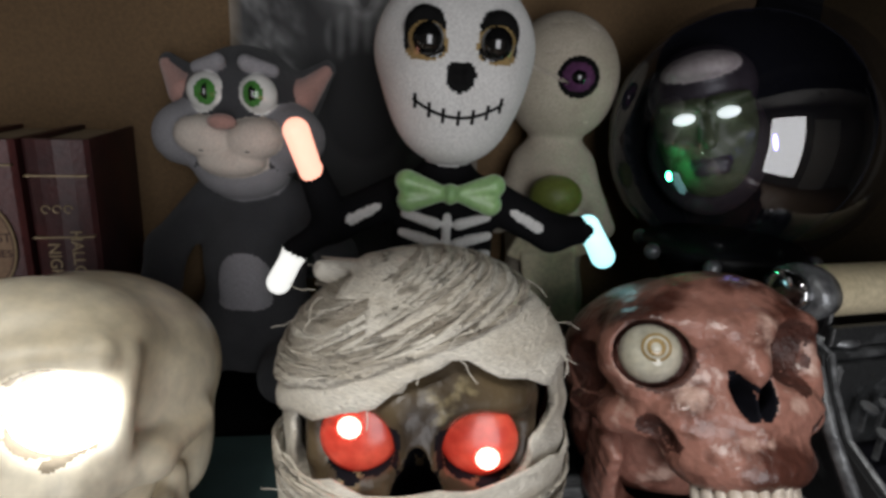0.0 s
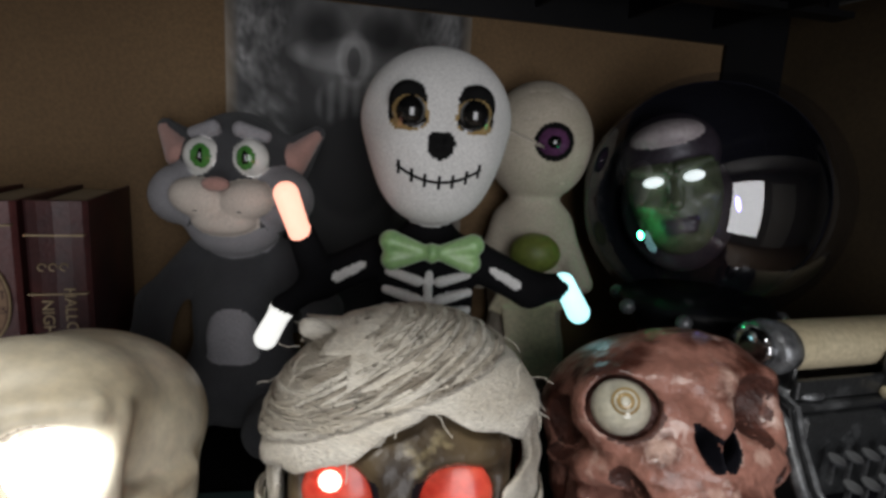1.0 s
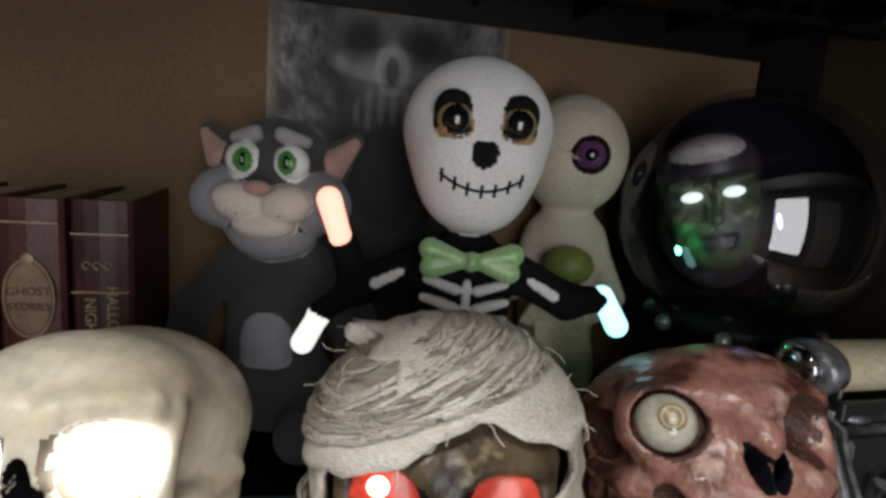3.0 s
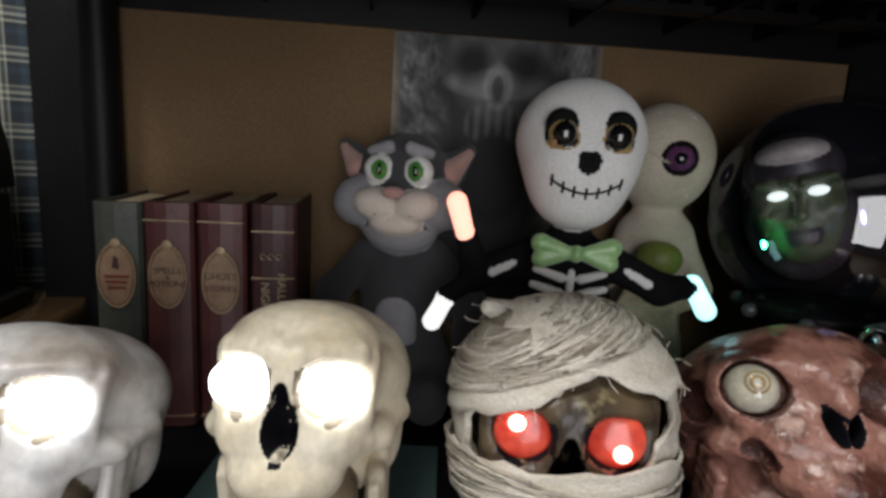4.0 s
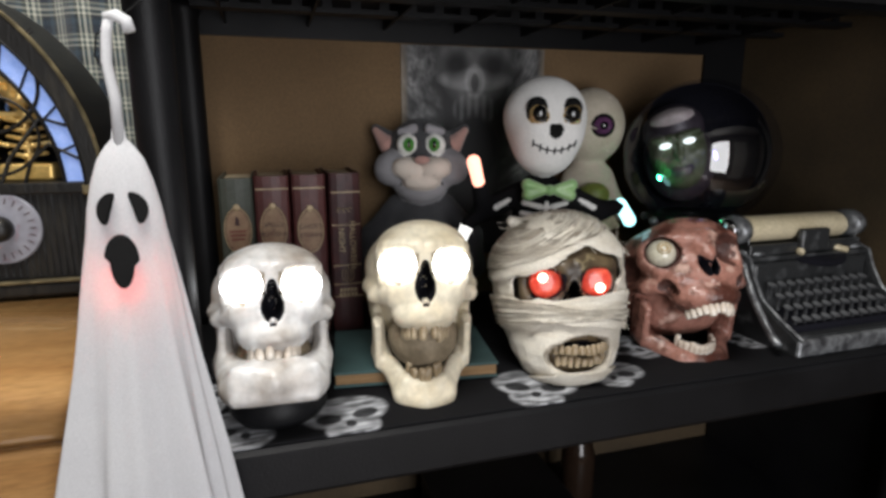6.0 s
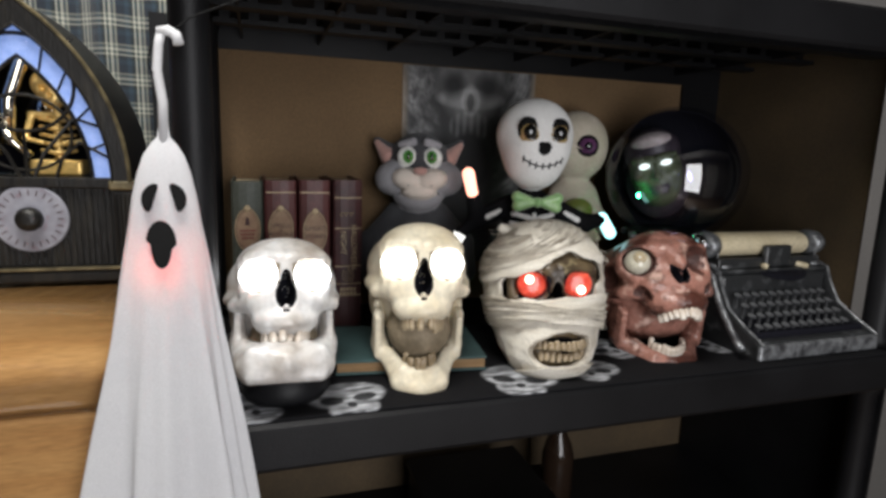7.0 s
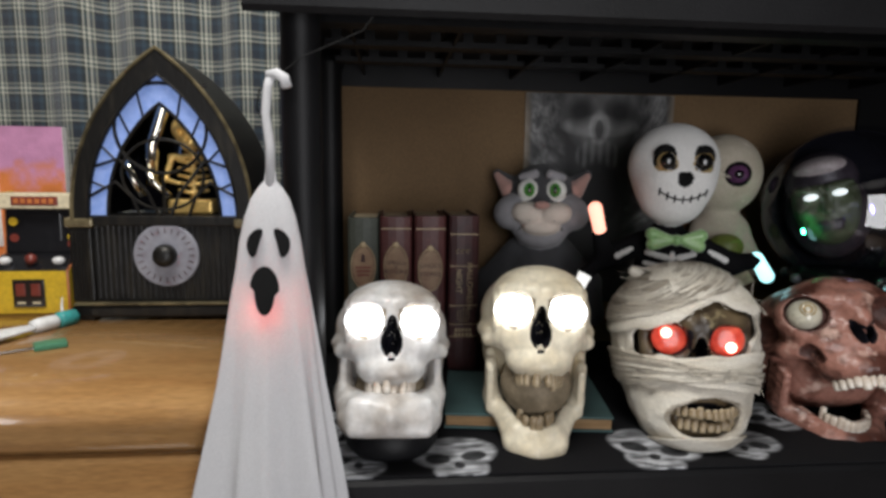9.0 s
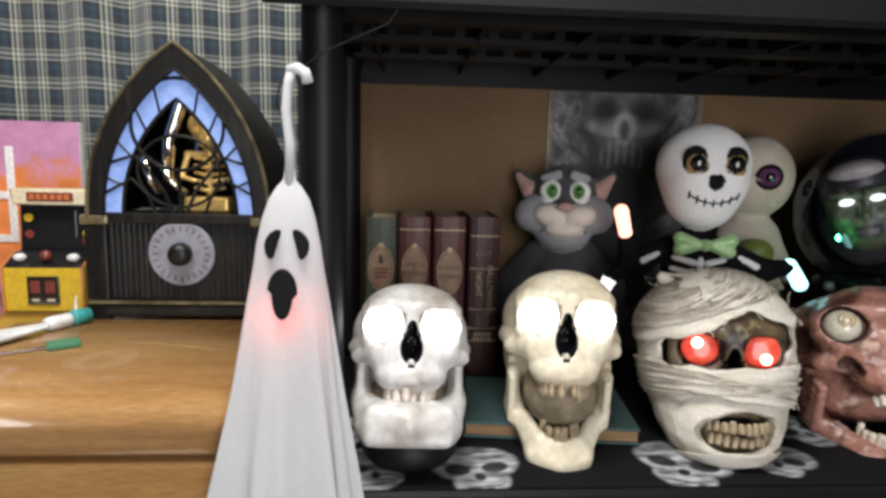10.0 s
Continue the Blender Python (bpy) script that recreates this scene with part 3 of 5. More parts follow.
# ---- poster ----
def poster_ink(u, v):
    x, y = (u - 0.5) * 2, (v - 0.70) * 2.4
    e = lambda a, b, r, q, k=3: np.clip((1 - ((x - a) / r) ** 2 - ((y - b) / q) ** 2) * k, 0, 1)
    ang, rad = np.arctan2(x, -y + 1.4), np.hypot(x, y - 1.0)
    streak = smooth_noise(np.clip(ang / 3.2 + 0.5, 0, 1), rad / 3, 46, 2) * (0.5 + smooth_noise(np.clip(ang / 3.2 + 0.5, 0, 1), rad / 3, 110, 12))
    hood = np.clip((np.abs(x) - 0.42 - 0.10 * y) * 4, 0, 1)
    g = 0.03 + 0.32 * hood * streak * (0.4 + smooth_noise(u, v, 12, 5))
    face = e(0, 0.62, 0.55, 0.62, 2)
    g = g + face * (0.10 + 0.12 * smooth_noise(u, v, 22, 6))
    g = g + 0.26 * e(0, 0.36, 0.56, 0.14, 2) * (0.4 + smooth_noise(u, v, 18, 8))
    g = g * (1 - 0.95 * np.maximum(e(-0.26, 0.52, 0.25, 0.20, 1.1), e(0.26, 0.52, 0.25, 0.20, 1.1)))
    nose = np.clip(1 - np.abs(np.hypot(x / 0.12, (y - 0.34) / 0.16) - 1) * 3, 0, 1)
    g = g * (1 - 0.6 * e(0, 0.33, 0.06, 0.11)) + 0.20 * nose
    teeth = e(0, 0.03, 0.34, 0.2) * (0.5 + 0.5 * np.sin(x * 60))
    g = g + 0.12 * teeth
    g = g * (1 - 0.96 * e(0, -0.42, 0.36, 0.42)) + 0.02
    edge = np.clip((np.abs(x) - 0.9) * 8, 0, 1) * (0.5 + 0.5 * smooth_noise(u, v, 8, 9))
    paper = 0.30 * edge
    g = 0.58 * g
    return g * (1 - edge) + paper * 1.05 + 0.012, g * (1 - edge) + paper * 0.85 + 0.012, g * (1 - edge) + paper * 0.62 + 0.013


poster = sheet("poster", 260, 320, lambda u, v: (0.177 + u * 0.297, BACK - 0.010 - 0.002 * np.sin(u * 7) ** 2, 1.086 + v * 0.412), poster_ink, "poster")
poster.modifiers.new("thickness", "SOLIDIFY").thickness = 0.0008
tagged(poster, "grey charcoal poster of a hooded skull on the cardboard panel", "poster")


# ---- skulls ----
def skull_solids(eye=0.0225, flat=1.0, bulge=None):
    """A skull with no jaw, looking along -y; the eye sockets lie at height 0."""
    s = [
        ("+", ell((0, 0.028, 0.004 - 0.066 * (1 - flat) * 0.7), (0.0755, 0.085, 0.066 * flat)), 0.01, 0),
        ("+", ell((0, -0.032, 0.020 * flat), (0.060, 0.042, 0.042 * flat)), 0.02, 0),
        ("+", ell((0, 0.032, -0.046), (0.066, 0.060, 0.056)), 0.02, 0),
        ("+", ell((0, -0.048, -0.036), (0.043, 0.036, 0.042)), 0.018, 0),
        ("+", cap((0.010, -0.073, 0.017), (0.046, -0.060, 0.020), 0.010, 0.008, True), 0.012, 0),
        ("+", cap((0.036, -0.060, -0.033), (0.062, -0.030, -0.036), 0.014, 0.0075, True), 0.018, 0),
        ("+", cap((0.062, -0.030, -0.034), (0.072, 0.012, -0.026), 0.0075, 0.007, True), 0.012, 0),
        ("+", cap((0.052, -0.052, -0.018), (0.054, -0.046, 0.016), 0.007, 0.008, True), 0.008, 0),
        ("+", ell((0.056, 0.036, -0.050), (0.014, 0.020, 0.026), None, True), 0.012, 0),
        ("+", ell((0, -0.060, -0.062), (0.034, 0.030, 0.016)), 0.012, 0),
        ("-", ell((0.084, -0.036, 0.006), (0.022, 0.026, 0.036), None, True), 0.012, -1),
        ("-", ell((0.064, -0.014, -0.060), (0.012, 0.022, 0.016), None, True), 0.006, -1),
        ("-", blk((0, 0.06, -0.142), (0.09, 0.10, 0.045), 0.01), 0.012, -1),
        ("+", ell((0, -0.056, -0.058), (0.040, 0.030, 0.018)), 0.008, 0),
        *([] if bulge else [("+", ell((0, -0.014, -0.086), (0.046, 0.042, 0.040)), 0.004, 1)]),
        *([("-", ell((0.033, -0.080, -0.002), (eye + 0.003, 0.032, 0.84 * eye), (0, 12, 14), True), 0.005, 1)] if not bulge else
          [("-", ell((0.036, -0.078, 0.002), (eye + 0.002, 0.030, eye - 0.002), (0, 12, 14)), 0.005, 1),
           ("+", ell((bulge[0], bulge[1] + 0.012, bulge[2]), (0.028, 0.026, 0.026)), 0.012, 0), ("-", ell(bulge, (0.022, 0.026, 0.021)), 0.004, 1),
           ("-", ell((-0.082, -0.006, -0.006), (0.022, 0.026, 0.026)), 0.006, 1), ("-", ell((-0.050, -0.058, -0.046), (0.012, 0.012, 0.014)), 0.005, 1),
           ("-", ell((0.040, -0.064, -0.044), (0.012, 0.012, 0.014)), 0.005, 1)]),
        ("+", cap((0, -0.072, 0.012), (0, -0.083, -0.006), 0.0095, 0.0075), 0.014, 0),
        # nose hole faces are black, so the hole's shade is painted in
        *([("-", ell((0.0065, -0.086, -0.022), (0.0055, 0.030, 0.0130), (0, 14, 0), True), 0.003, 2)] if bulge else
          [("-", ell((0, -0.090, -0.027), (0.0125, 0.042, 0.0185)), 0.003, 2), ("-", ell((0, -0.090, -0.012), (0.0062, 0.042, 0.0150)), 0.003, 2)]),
        ("+", cap((0, -0.066, -0.046), (0, -0.084, -0.042), 0.0045, 0.0032), 0.002, 0),
    ]
    return s


def jaw_solids(chin=0.024, tall=0.013):
    """A jaw, hinged at the origin, hanging below and in front of it."""
    return [
        ("+", cap((0.060, 0.0, 0.0), (0.057, -0.006, -0.050), 0.0065, 0.008, True), 0.006, 0),
        ("+", cap((0.060, -0.020, -0.004), (0.056, -0.020, -0.05), 0.005, 0.008, True), 0.016, 0),
        ("+", blk((0.057, -0.014, -0.034), (0.0045, 0.021, 0.030), 0.003, (0, 0, 6), True), 0.01, 0),
        ("+", cap((0.055, -0.010, -0.056), (0.027, -0.074, -0.076), 0.010, 0.011, True), 0.012, 0),
        ("+", cap((0.027, -0.074, -0.076), (0, -0.086, -0.078), 0.0115, 0.013, True), 0.012, 0),
        ("+", blk((0, -0.062, -0.080), (chin, 0.024, 0.021), 0.007) if chin > 0.04 else ell((0, -0.082, -0.072 - tall), (chin, 0.0125, tall)), 0.020, 0),
        ("+", cap((0.040, -0.036, -0.056), (0.022, -0.070, -0.062), 0.007, 0.007, True), 0.010, 0),
        *([("+", cap((0.056, -0.016, -0.050), (0.046, -0.062, -0.080), 0.012, 0.016, True), 0.012, 0)] if chin > 0.04 else []),
        ("+", cap((0.022, -0.070, -0.062), (0, -0.079, -0.062), 0.007, 0.007, True), 0.010, 0),
    ]


def tooth_mesh(width, height, mat):
    bm = lathe([(width * 0.32, -height), (width * 0.47, -height * 0.9), (width * 0.5, -height * 0.5), (width * 0.36, 0.0), (width * 0.28, height * 0.2)], 10, 0.8)
    mesh = bpy.data.meshes.new("tooth")
    bm.to_mesh(mesh)
    bm.free()
    mesh.materials.append(M[mat])
    mesh.polygons.foreach_set("use_smooth", np.ones(len(mesh.polygons), bool))
    return mesh


def tooth_row(parent, mesh, centre, radii, angles, z, up=False, lean=0.0, seed=0, tilt=0.0):
    """Teeth along an arch that opens to the back."""
    rng = random.Random(seed)
    for a in angles:
        r = radians(a)
        ob = new("tooth", mesh)
        ob.parent = parent
        ob.matrix_basis = pose(centre[0] + radii[0] * math.sin(r), centre[1] - radii[1] * math.cos(r), z + rng.uniform(-0.001, 0.001), (180 if up else 0) + lean + tilt, rng.uniform(-5, 5), a) @ Matrix.Diagonal((rng.uniform(0.85, 1.1), 1, rng.uniform(0.8, 1.15), 1))


def skull(name, label, m, jaw_open, bone, tooth, upper, lower, seed, eyes, wobble=None, jaw_drop=0.0, hollow="bone_dark", grown=1.0, step=0.0017, flat=1.0, chin=0.024, tall=0.013, bulge=None):
    s = thing(name, m, label, "skull", "row of skull ornaments")
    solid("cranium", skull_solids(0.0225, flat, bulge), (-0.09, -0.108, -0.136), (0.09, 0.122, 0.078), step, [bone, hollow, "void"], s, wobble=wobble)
    jaw = solid("jaw", jaw_solids(chin, tall), (-0.078, -0.11, -0.135), (0.075, 0.02, 0.015), step, [bone], s, pose(0, 0.004, -0.034 - jaw_drop, jaw_open), wobble=wobble)
    mesh = tooth_mesh(0.0078 * grown, 0.012 * grown, tooth)
    tooth_row(s, mesh, (0, -0.050), (0.028, 0.034), upper, -0.071, False, 8, seed)
    tooth_row(jaw, mesh, (0, -0.046), (0.024, 0.031), lower, -0.056, True, -6, seed + 1)
    for x in (-0.033, 0.033):
        if eyes:
            eyes(s, x)
    return s


def lit_eye(s, x):
    part("eye", ball((x, -0.066, -0.002), (0.0240, 0.014, 0.0170)), "led_white", s, "bright white lit eye", True)


full = [-80, -64, -50, -36, -22, -8, 8, 22, 36, 50, 64, 80]
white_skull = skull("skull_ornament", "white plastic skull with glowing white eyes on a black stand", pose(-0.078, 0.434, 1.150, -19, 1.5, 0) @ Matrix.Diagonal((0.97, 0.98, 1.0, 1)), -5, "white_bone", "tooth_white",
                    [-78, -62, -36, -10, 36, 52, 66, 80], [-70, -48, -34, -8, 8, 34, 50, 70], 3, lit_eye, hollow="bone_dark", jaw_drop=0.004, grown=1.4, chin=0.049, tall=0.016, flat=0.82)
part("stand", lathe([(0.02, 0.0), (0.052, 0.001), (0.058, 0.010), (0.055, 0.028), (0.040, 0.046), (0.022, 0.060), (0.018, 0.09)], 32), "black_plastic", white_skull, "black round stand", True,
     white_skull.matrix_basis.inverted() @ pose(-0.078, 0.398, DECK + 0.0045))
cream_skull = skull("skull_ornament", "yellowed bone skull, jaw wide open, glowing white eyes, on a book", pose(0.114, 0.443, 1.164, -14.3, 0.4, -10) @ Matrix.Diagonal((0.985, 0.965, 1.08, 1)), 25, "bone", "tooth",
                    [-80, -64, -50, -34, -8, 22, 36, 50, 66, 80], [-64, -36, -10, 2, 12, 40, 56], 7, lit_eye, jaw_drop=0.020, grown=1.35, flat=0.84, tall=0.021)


# wrapped mummy head
def mummy_head(m):
    s = thing("mummy_ornament", m, "mummy head wrapped in torn gauze with glowing red eyes", "skull", "row of skull ornaments")
    face = skull_solids(0.021)[:]
    # carved sockets, nose and mouth turn black: recess shade as colour
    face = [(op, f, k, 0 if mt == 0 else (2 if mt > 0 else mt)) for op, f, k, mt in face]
    face.append(("+", ell((0, -0.046, -0.085), (0.040, 0.034, 0.036)), 0.012, 0))
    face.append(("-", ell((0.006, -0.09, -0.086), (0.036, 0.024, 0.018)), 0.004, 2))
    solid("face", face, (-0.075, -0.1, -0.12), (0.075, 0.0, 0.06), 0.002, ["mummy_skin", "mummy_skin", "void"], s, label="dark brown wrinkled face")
    def fold(v):
        a = np.arctan2(v[:, 0], -v[:, 1])
        n = np.sin(v[:, 2] * 330 + a * 5) * 0.0004 + np.sin(v[:, 2] * 140 - a * 9 + 2) * 0.0007 + np.sin(a * 23 + v[:, 2] * 90) * 0.0004
        d = v / np.linalg.norm(v + 1e-9, axis=1)[:, None]
        return d * n[:, None]
    hull = [
        ("+", ell((0, 0.010, 0.004), (0.084, 0.094, 0.080)), 0.01, 0),
        ("+", ell((0, -0.014, -0.058), (0.070, 0.074, 0.076)), 0.035, 0),
        ("+", ell((0.002, -0.040, -0.090), (0.050, 0.050, 0.042)), 0.025, 0),
        ("+", cap((-0.05, 0.0, 0.070), (-0.060, -0.008, 0.074), 0.008, 0.006), 0.004, 0),
    ]
    wrap = hull + [
        ("-", ell((0, 0.004, 0.000), (0.076, 0.088, 0.072)), 0.004, 0),
        ("-", ell((0, -0.014, -0.056), (0.062, 0.068, 0.069)), 0.006, 0),
        ("-", ell((0.002, -0.040, -0.088), (0.043, 0.044, 0.035)), 0.006, 0),
        ("-", blk((0.036, -0.12, 0.020), (0.036, 0.085, 0.027), 0.010, (0, -26, 0)), 0.004, 1),
        ("-", blk((-0.006, -0.12, -0.006), (0.058, 0.085, 0.021), 0.012, (0, -7, 0)), 0.004, 1),
        ("-", ell((0.008, -0.105, -0.086), (0.043, 0.06, 0.023), (0, -7, 0)), 0.004, 1),
        ("-", blk((0, 0, -0.150), (0.2, 0.2, 0.03), 0.002, (9, 0, 0)), 0.003, 0),
    ]
    solid("gauze_wrap", wrap, (-0.105, -0.12, -0.14), (0.105, 0.12, 0.1), 0.0019, ["gauze", "gauze_dirty"], s, label="layers of off-white gauze bandage", wobble=fold)

    def reach(origin, way):
        """How far the wrapped hull lies from a point inside, along each way."""
        lo, hi = np.zeros(len(way)), np.full(len(way), 0.2)
        for _ in range(22):
            mid = (lo + hi) / 2
            p = origin + way * mid[:, None]
            out = shape_value(hull, (p[:, 0], p[:, 1], p[:, 2])) > 0
            lo, hi = np.where(out, lo, mid), np.where(out, mid, hi)
        return lo

    def strip(normal, centre, offset, width, start, stop, lift, mat, seed):
        """A torn band of gauze round the head, in a tilted plane."""
        rng = np.random.default_rng(seed)
        nrm = Vector(normal).normalized()
        ahead = Vector((0, -1, 0))
        ahead = (ahead - nrm * ahead.dot(nrm)).normalized()
        aside = ahead.cross(nrm)
        turns, rows = np.radians(np.linspace(start, stop, 70)), 9
        edge = [np.interp(np.linspace(0, 1, 70), np.linspace(0, 1, 24), rng.normal(0, 0.10, 24)) for _ in range(2)]
        verts = []
        for k in range(rows):
            f = k / (rows - 1) - 0.5
            w = width * (f + np.where(f < 0, edge[0] * -2 * f, edge[1] * 2 * f))
            org = np.array(centre)[None, :] + np.array(nrm)[None, :] * (offset + w)[:, None]
            way = np.cos(turns)[:, None] * np.array(ahead)[None, :] + np.sin(turns)[:, None] * np.array(aside)[None, :]
            fold_h = lift + 0.0007 * np.sin(k * 2.1 + turns * 4 + seed) + rng.normal(0, 0.0002, 70)
            verts.append(org + way * (reach(org, way) + fold_h)[:, None])
        v = np.stack(verts, 1).reshape(-1, 3)
        i = np.arange(70 * rows).reshape(70, rows)
        faces = np.stack([i[:-1, :-1].ravel(), i[1:, :-1].ravel(), i[1:, 1:].ravel(), i[:-1, 1:].ravel()], 1)
        mesh = bpy.data.meshes.new("bandage_strip")
        mesh.from_pydata(v.tolist(), [], faces.tolist())
        mesh.materials.append(M[mat])
        mesh.polygons.foreach_set("use_smooth", np.ones(len(faces), bool))
        ob = new("bandage_strip", mesh)
        ob.parent = s
        ob.modifiers.new("thickness", "SOLIDIFY").thickness = 0.0011
        return ob

    strip((-0.44, -0.10, 0.9), (0, 0, 0.0), 0.055, 0.034, -150, 150, 0.0030, "gauze", 1)
    strip((-0.30, -0.15, 0.9), (0, 0, 0.0), 0.069, 0.030, -170, 170, 0.0042, "gauze_dirty", 2)
    strip((0.30, -0.2, 0.9), (0, 0, 0.0), 0.070, 0.026, -170, 170, 0.0054, "gauze", 4)
    strip((-0.06, 0.1, 1.0), (0, 0, 0.0), -0.040, 0.034, -130, 130, 0.0030, "gauze", 5)
    strip((0.16, 0.12, 1.0), (0, 0, 0.0), -0.048, 0.022, -130, 130, 0.0045, "gauze", 6)
    strip((-0.10, 0.2, 1.0), (0, 0, 0.0), -0.128, 0.016, -150, 150, 0.0040, "gauze", 7)
    rng = random.Random(44)
    for k in range(24):
        strip((-0.44 + rng.uniform(-0.22, 0.22), -0.1 + rng.uniform(-0.1, 0.1), 0.9), (0, 0, 0), rng.uniform(0.047, 0.082), rng.uniform(0.0007, 0.0018), -170, 170, 0.0062, rng.choice(["gauze", "gauze_dirty"]), 100 + k)
    for k in range(8):
        strip((rng.uniform(-0.12, 0.2), 0.1, 1.0), (0, 0, 0), rng.uniform(-0.052, -0.032), rng.uniform(0.0007, 0.0016), -135, 135, 0.0058, rng.choice(["gauze", "gauze_dirty"]), 200 + k)
    mesh = tooth_mesh(0.0096, 0.0105, "tooth")
    tooth_row(s, mesh, (0.006, -0.054), (0.036, 0.036), [-64, -50, -37, -24, -12, 0, 12, 24, 37, 50, 64], -0.075, False, 4, 11)
    tooth_row(s, mesh, (0.006, -0.050), (0.034, 0.034), [-60, -46, -33, -20, -7, 7, 20, 33, 46, 60], -0.0975, True, -4, 12)
    for x, hot in ((-0.0295, -0.004), (0.0295, 0.004)):
        e = part("eye", lathe([(0.0185, 0.0), (0.019, 0.004), (0.016, 0.0065), (0.007, 0.008)], 28), "led_red", s, "translucent red lit eye", True, pose(x, -0.064, 0.0, 90))
        part("bulb", ball((hot, 0.006 if x < 0 else -0.008, 0.008), (0.006, 0.006, 0.003), 12), "led_hot", e, smooth=True)
    rng = random.Random(5)
    for i in range(46):
        a, z = rng.uniform(-1.9, 1.9), rng.choice([-0.085, -0.04, 0.03, 0.072, -0.1, 0.05]) + rng.uniform(-0.01, 0.01)
        r = 0.086 * math.sqrt(max(0.12, 1 - (z / 0.1) ** 2)) + (0.0 if z > -0.03 else 0.008)
        p = Vector((r * math.sin(a), -r * math.cos(a), z))
        pts = [p]
        d = Vector((math.sin(a) * 0.5, -math.cos(a) * 0.5, rng.uniform(-1, 0.5))).normalized()
        for k in range(5):
            d = (d + Vector([rng.uniform(-0.5, 0.5) for _ in range(3)])).normalized()
            pts.append(pts[-1] + d * 0.0035)
        part("thread", tube(pts, 0.0003, 4), "gauze", s)
    return s


mummy_head(pose(0.326, 0.453, 1.1285, -9, -1.3, -15) @ Matrix.Diagonal((1.15, 1.12, 1.12, 1)))


def rough(v):
    n = np.sin(v[:, 0] * 210 + 3 * np.sin(v[:, 2] * 160)) * np.sin(v[:, 2] * 190 + 2 * np.sin(v[:, 1] * 130)) * 0.0005
    d = v / np.linalg.norm(v + 1e-9, axis=1)[:, None]
    return d * n[:, None]


BULGE = (-0.0468, -0.0540, 0.0048)


def painted_eye(s, x):
    if x > 0:
        return
    at = pose(*BULGE, 0, 0, -24)
    part("eyelid", lathe([(0.0165, -0.004), (0.0215, -0.002), (0.0225, 0.003), (0.0175, 0.005)], 28), "raw_bone", s, "dark raw rim", True, at @ pose(0, 0.002, 0, 90))
    e = part("eyeball", ball((0, 0, 0), 0.0185), "eye_old", s, "glossy off-white painted eyeball", True, at)
    for r, d, mt in ((0.0085, 0.0, "iris_old"), (0.0070, 0.0005, "eye_old"), (0.0054, 0.0010, "iris_old"), (0.003, 0.0015, "eye_old")):
        part("iris_ring", lathe([(r, 0.0), (r, 0.0008), (r * 0.7, 0.0013)], 24), mt, e, smooth=True, m=pose(0.004, -0.0163 - d, 0.003, 90, 0, 14))


red_skull = skull("skull_ornament", "reddish brown skull with one bulging eye and gaping jaw", pose(0.545, 0.466, 1.127, -27, -2, -11) @ Matrix.Diagonal((1.17, 1.17, 1.12, 1)), 37, "red_bone", "tooth_white",
                  full, full, 21, painted_eye, rough, 0.004, "raw_bone", 1.15, flat=0.94, chin=0.030, tall=0.016, bulge=BULGE)


# ---- books ----
def book(x, width, height, cover, label, title, y=0.667):
    b = thing("book", pose(-0.126 + (x + 0.131) * 1.09, y, DECK + 0.002) @ Matrix.Diagonal((1.09, 1.05, 1.09, 1)), label, "book", "old books in a row")
    w, d = width / 2, 0.15
    pts = [(-w, d), (-w, 0.006), (-w * 0.86, 0.0015), (-w * 0.5, -0.0015), (0, -0.003), (w * 0.5, -0.0015), (w * 0.86, 0.0015), (w, 0.006), (w, d), (w - 0.003, d), (w - 0.003, 0.009), (-w + 0.003, 0.009), (-w + 0.003, d)]
    bm = bmesh.new()
    f = bm.faces.new([bm.verts.new((px, py, 0)) for px, py in pts])
    got = bmesh.ops.extrude_face_region(bm, geom=[f])
    bmesh.ops.translate(bm, verts=[v for v in got["geom"] if isinstance(v, bmesh.types.BMVert)], vec=(0, 0, height))
    bmesh.ops.recalc_face_normals(bm, faces=bm.faces)
    part("cover", bm, cover, b)
    part("page_block", box((-w + 0.004, 0.0095, 0.004), (w - 0.004, d - 0.005, height - 0.004), 0.001), "page", b, "yellowed page edges")
    if title == "oval":
        return b
    for z in (0.055, 0.075, 0.105, 0.168, 0.218) if title == "bands" else (0.012, 0.226):
        part("gilt_band", box((-w * 0.93, -0.0036, z), (w * 0.93, 0.003, z + 0.0012), 0), "gilt", b)
    return b


def oval_label(b, lines, z=0.168):
    ring = [(0.0185 * math.sin(a), 0.0335 * math.cos(a)) for a in np.linspace(0, 2 * math.pi, 40, endpoint=False)]
    plate = part("label", outline(ring, 0.0012), "label", b, "tan oval paper label", m=pose(0, -0.0044, z))
    part("label_rim", tube([(x, 0, h) for x, h in ring + ring[:2]], 0.0008, 6), "gilt", plate)
    part("label_rim", ball((0, 0, 0.0335), (0.005, 0.0012, 0.005), 12), "gilt", plate)
    part("label_rim", tube([(0.9 * x, 0, 0.92 * h) for x, h in ring + ring[:2]], 0.0004, 5), "dark_ink", plate)
    for text, size, h in lines:
        words("title", text, size, pose(0, -0.0003, h, 90), "dark_ink", plate)
    return plate


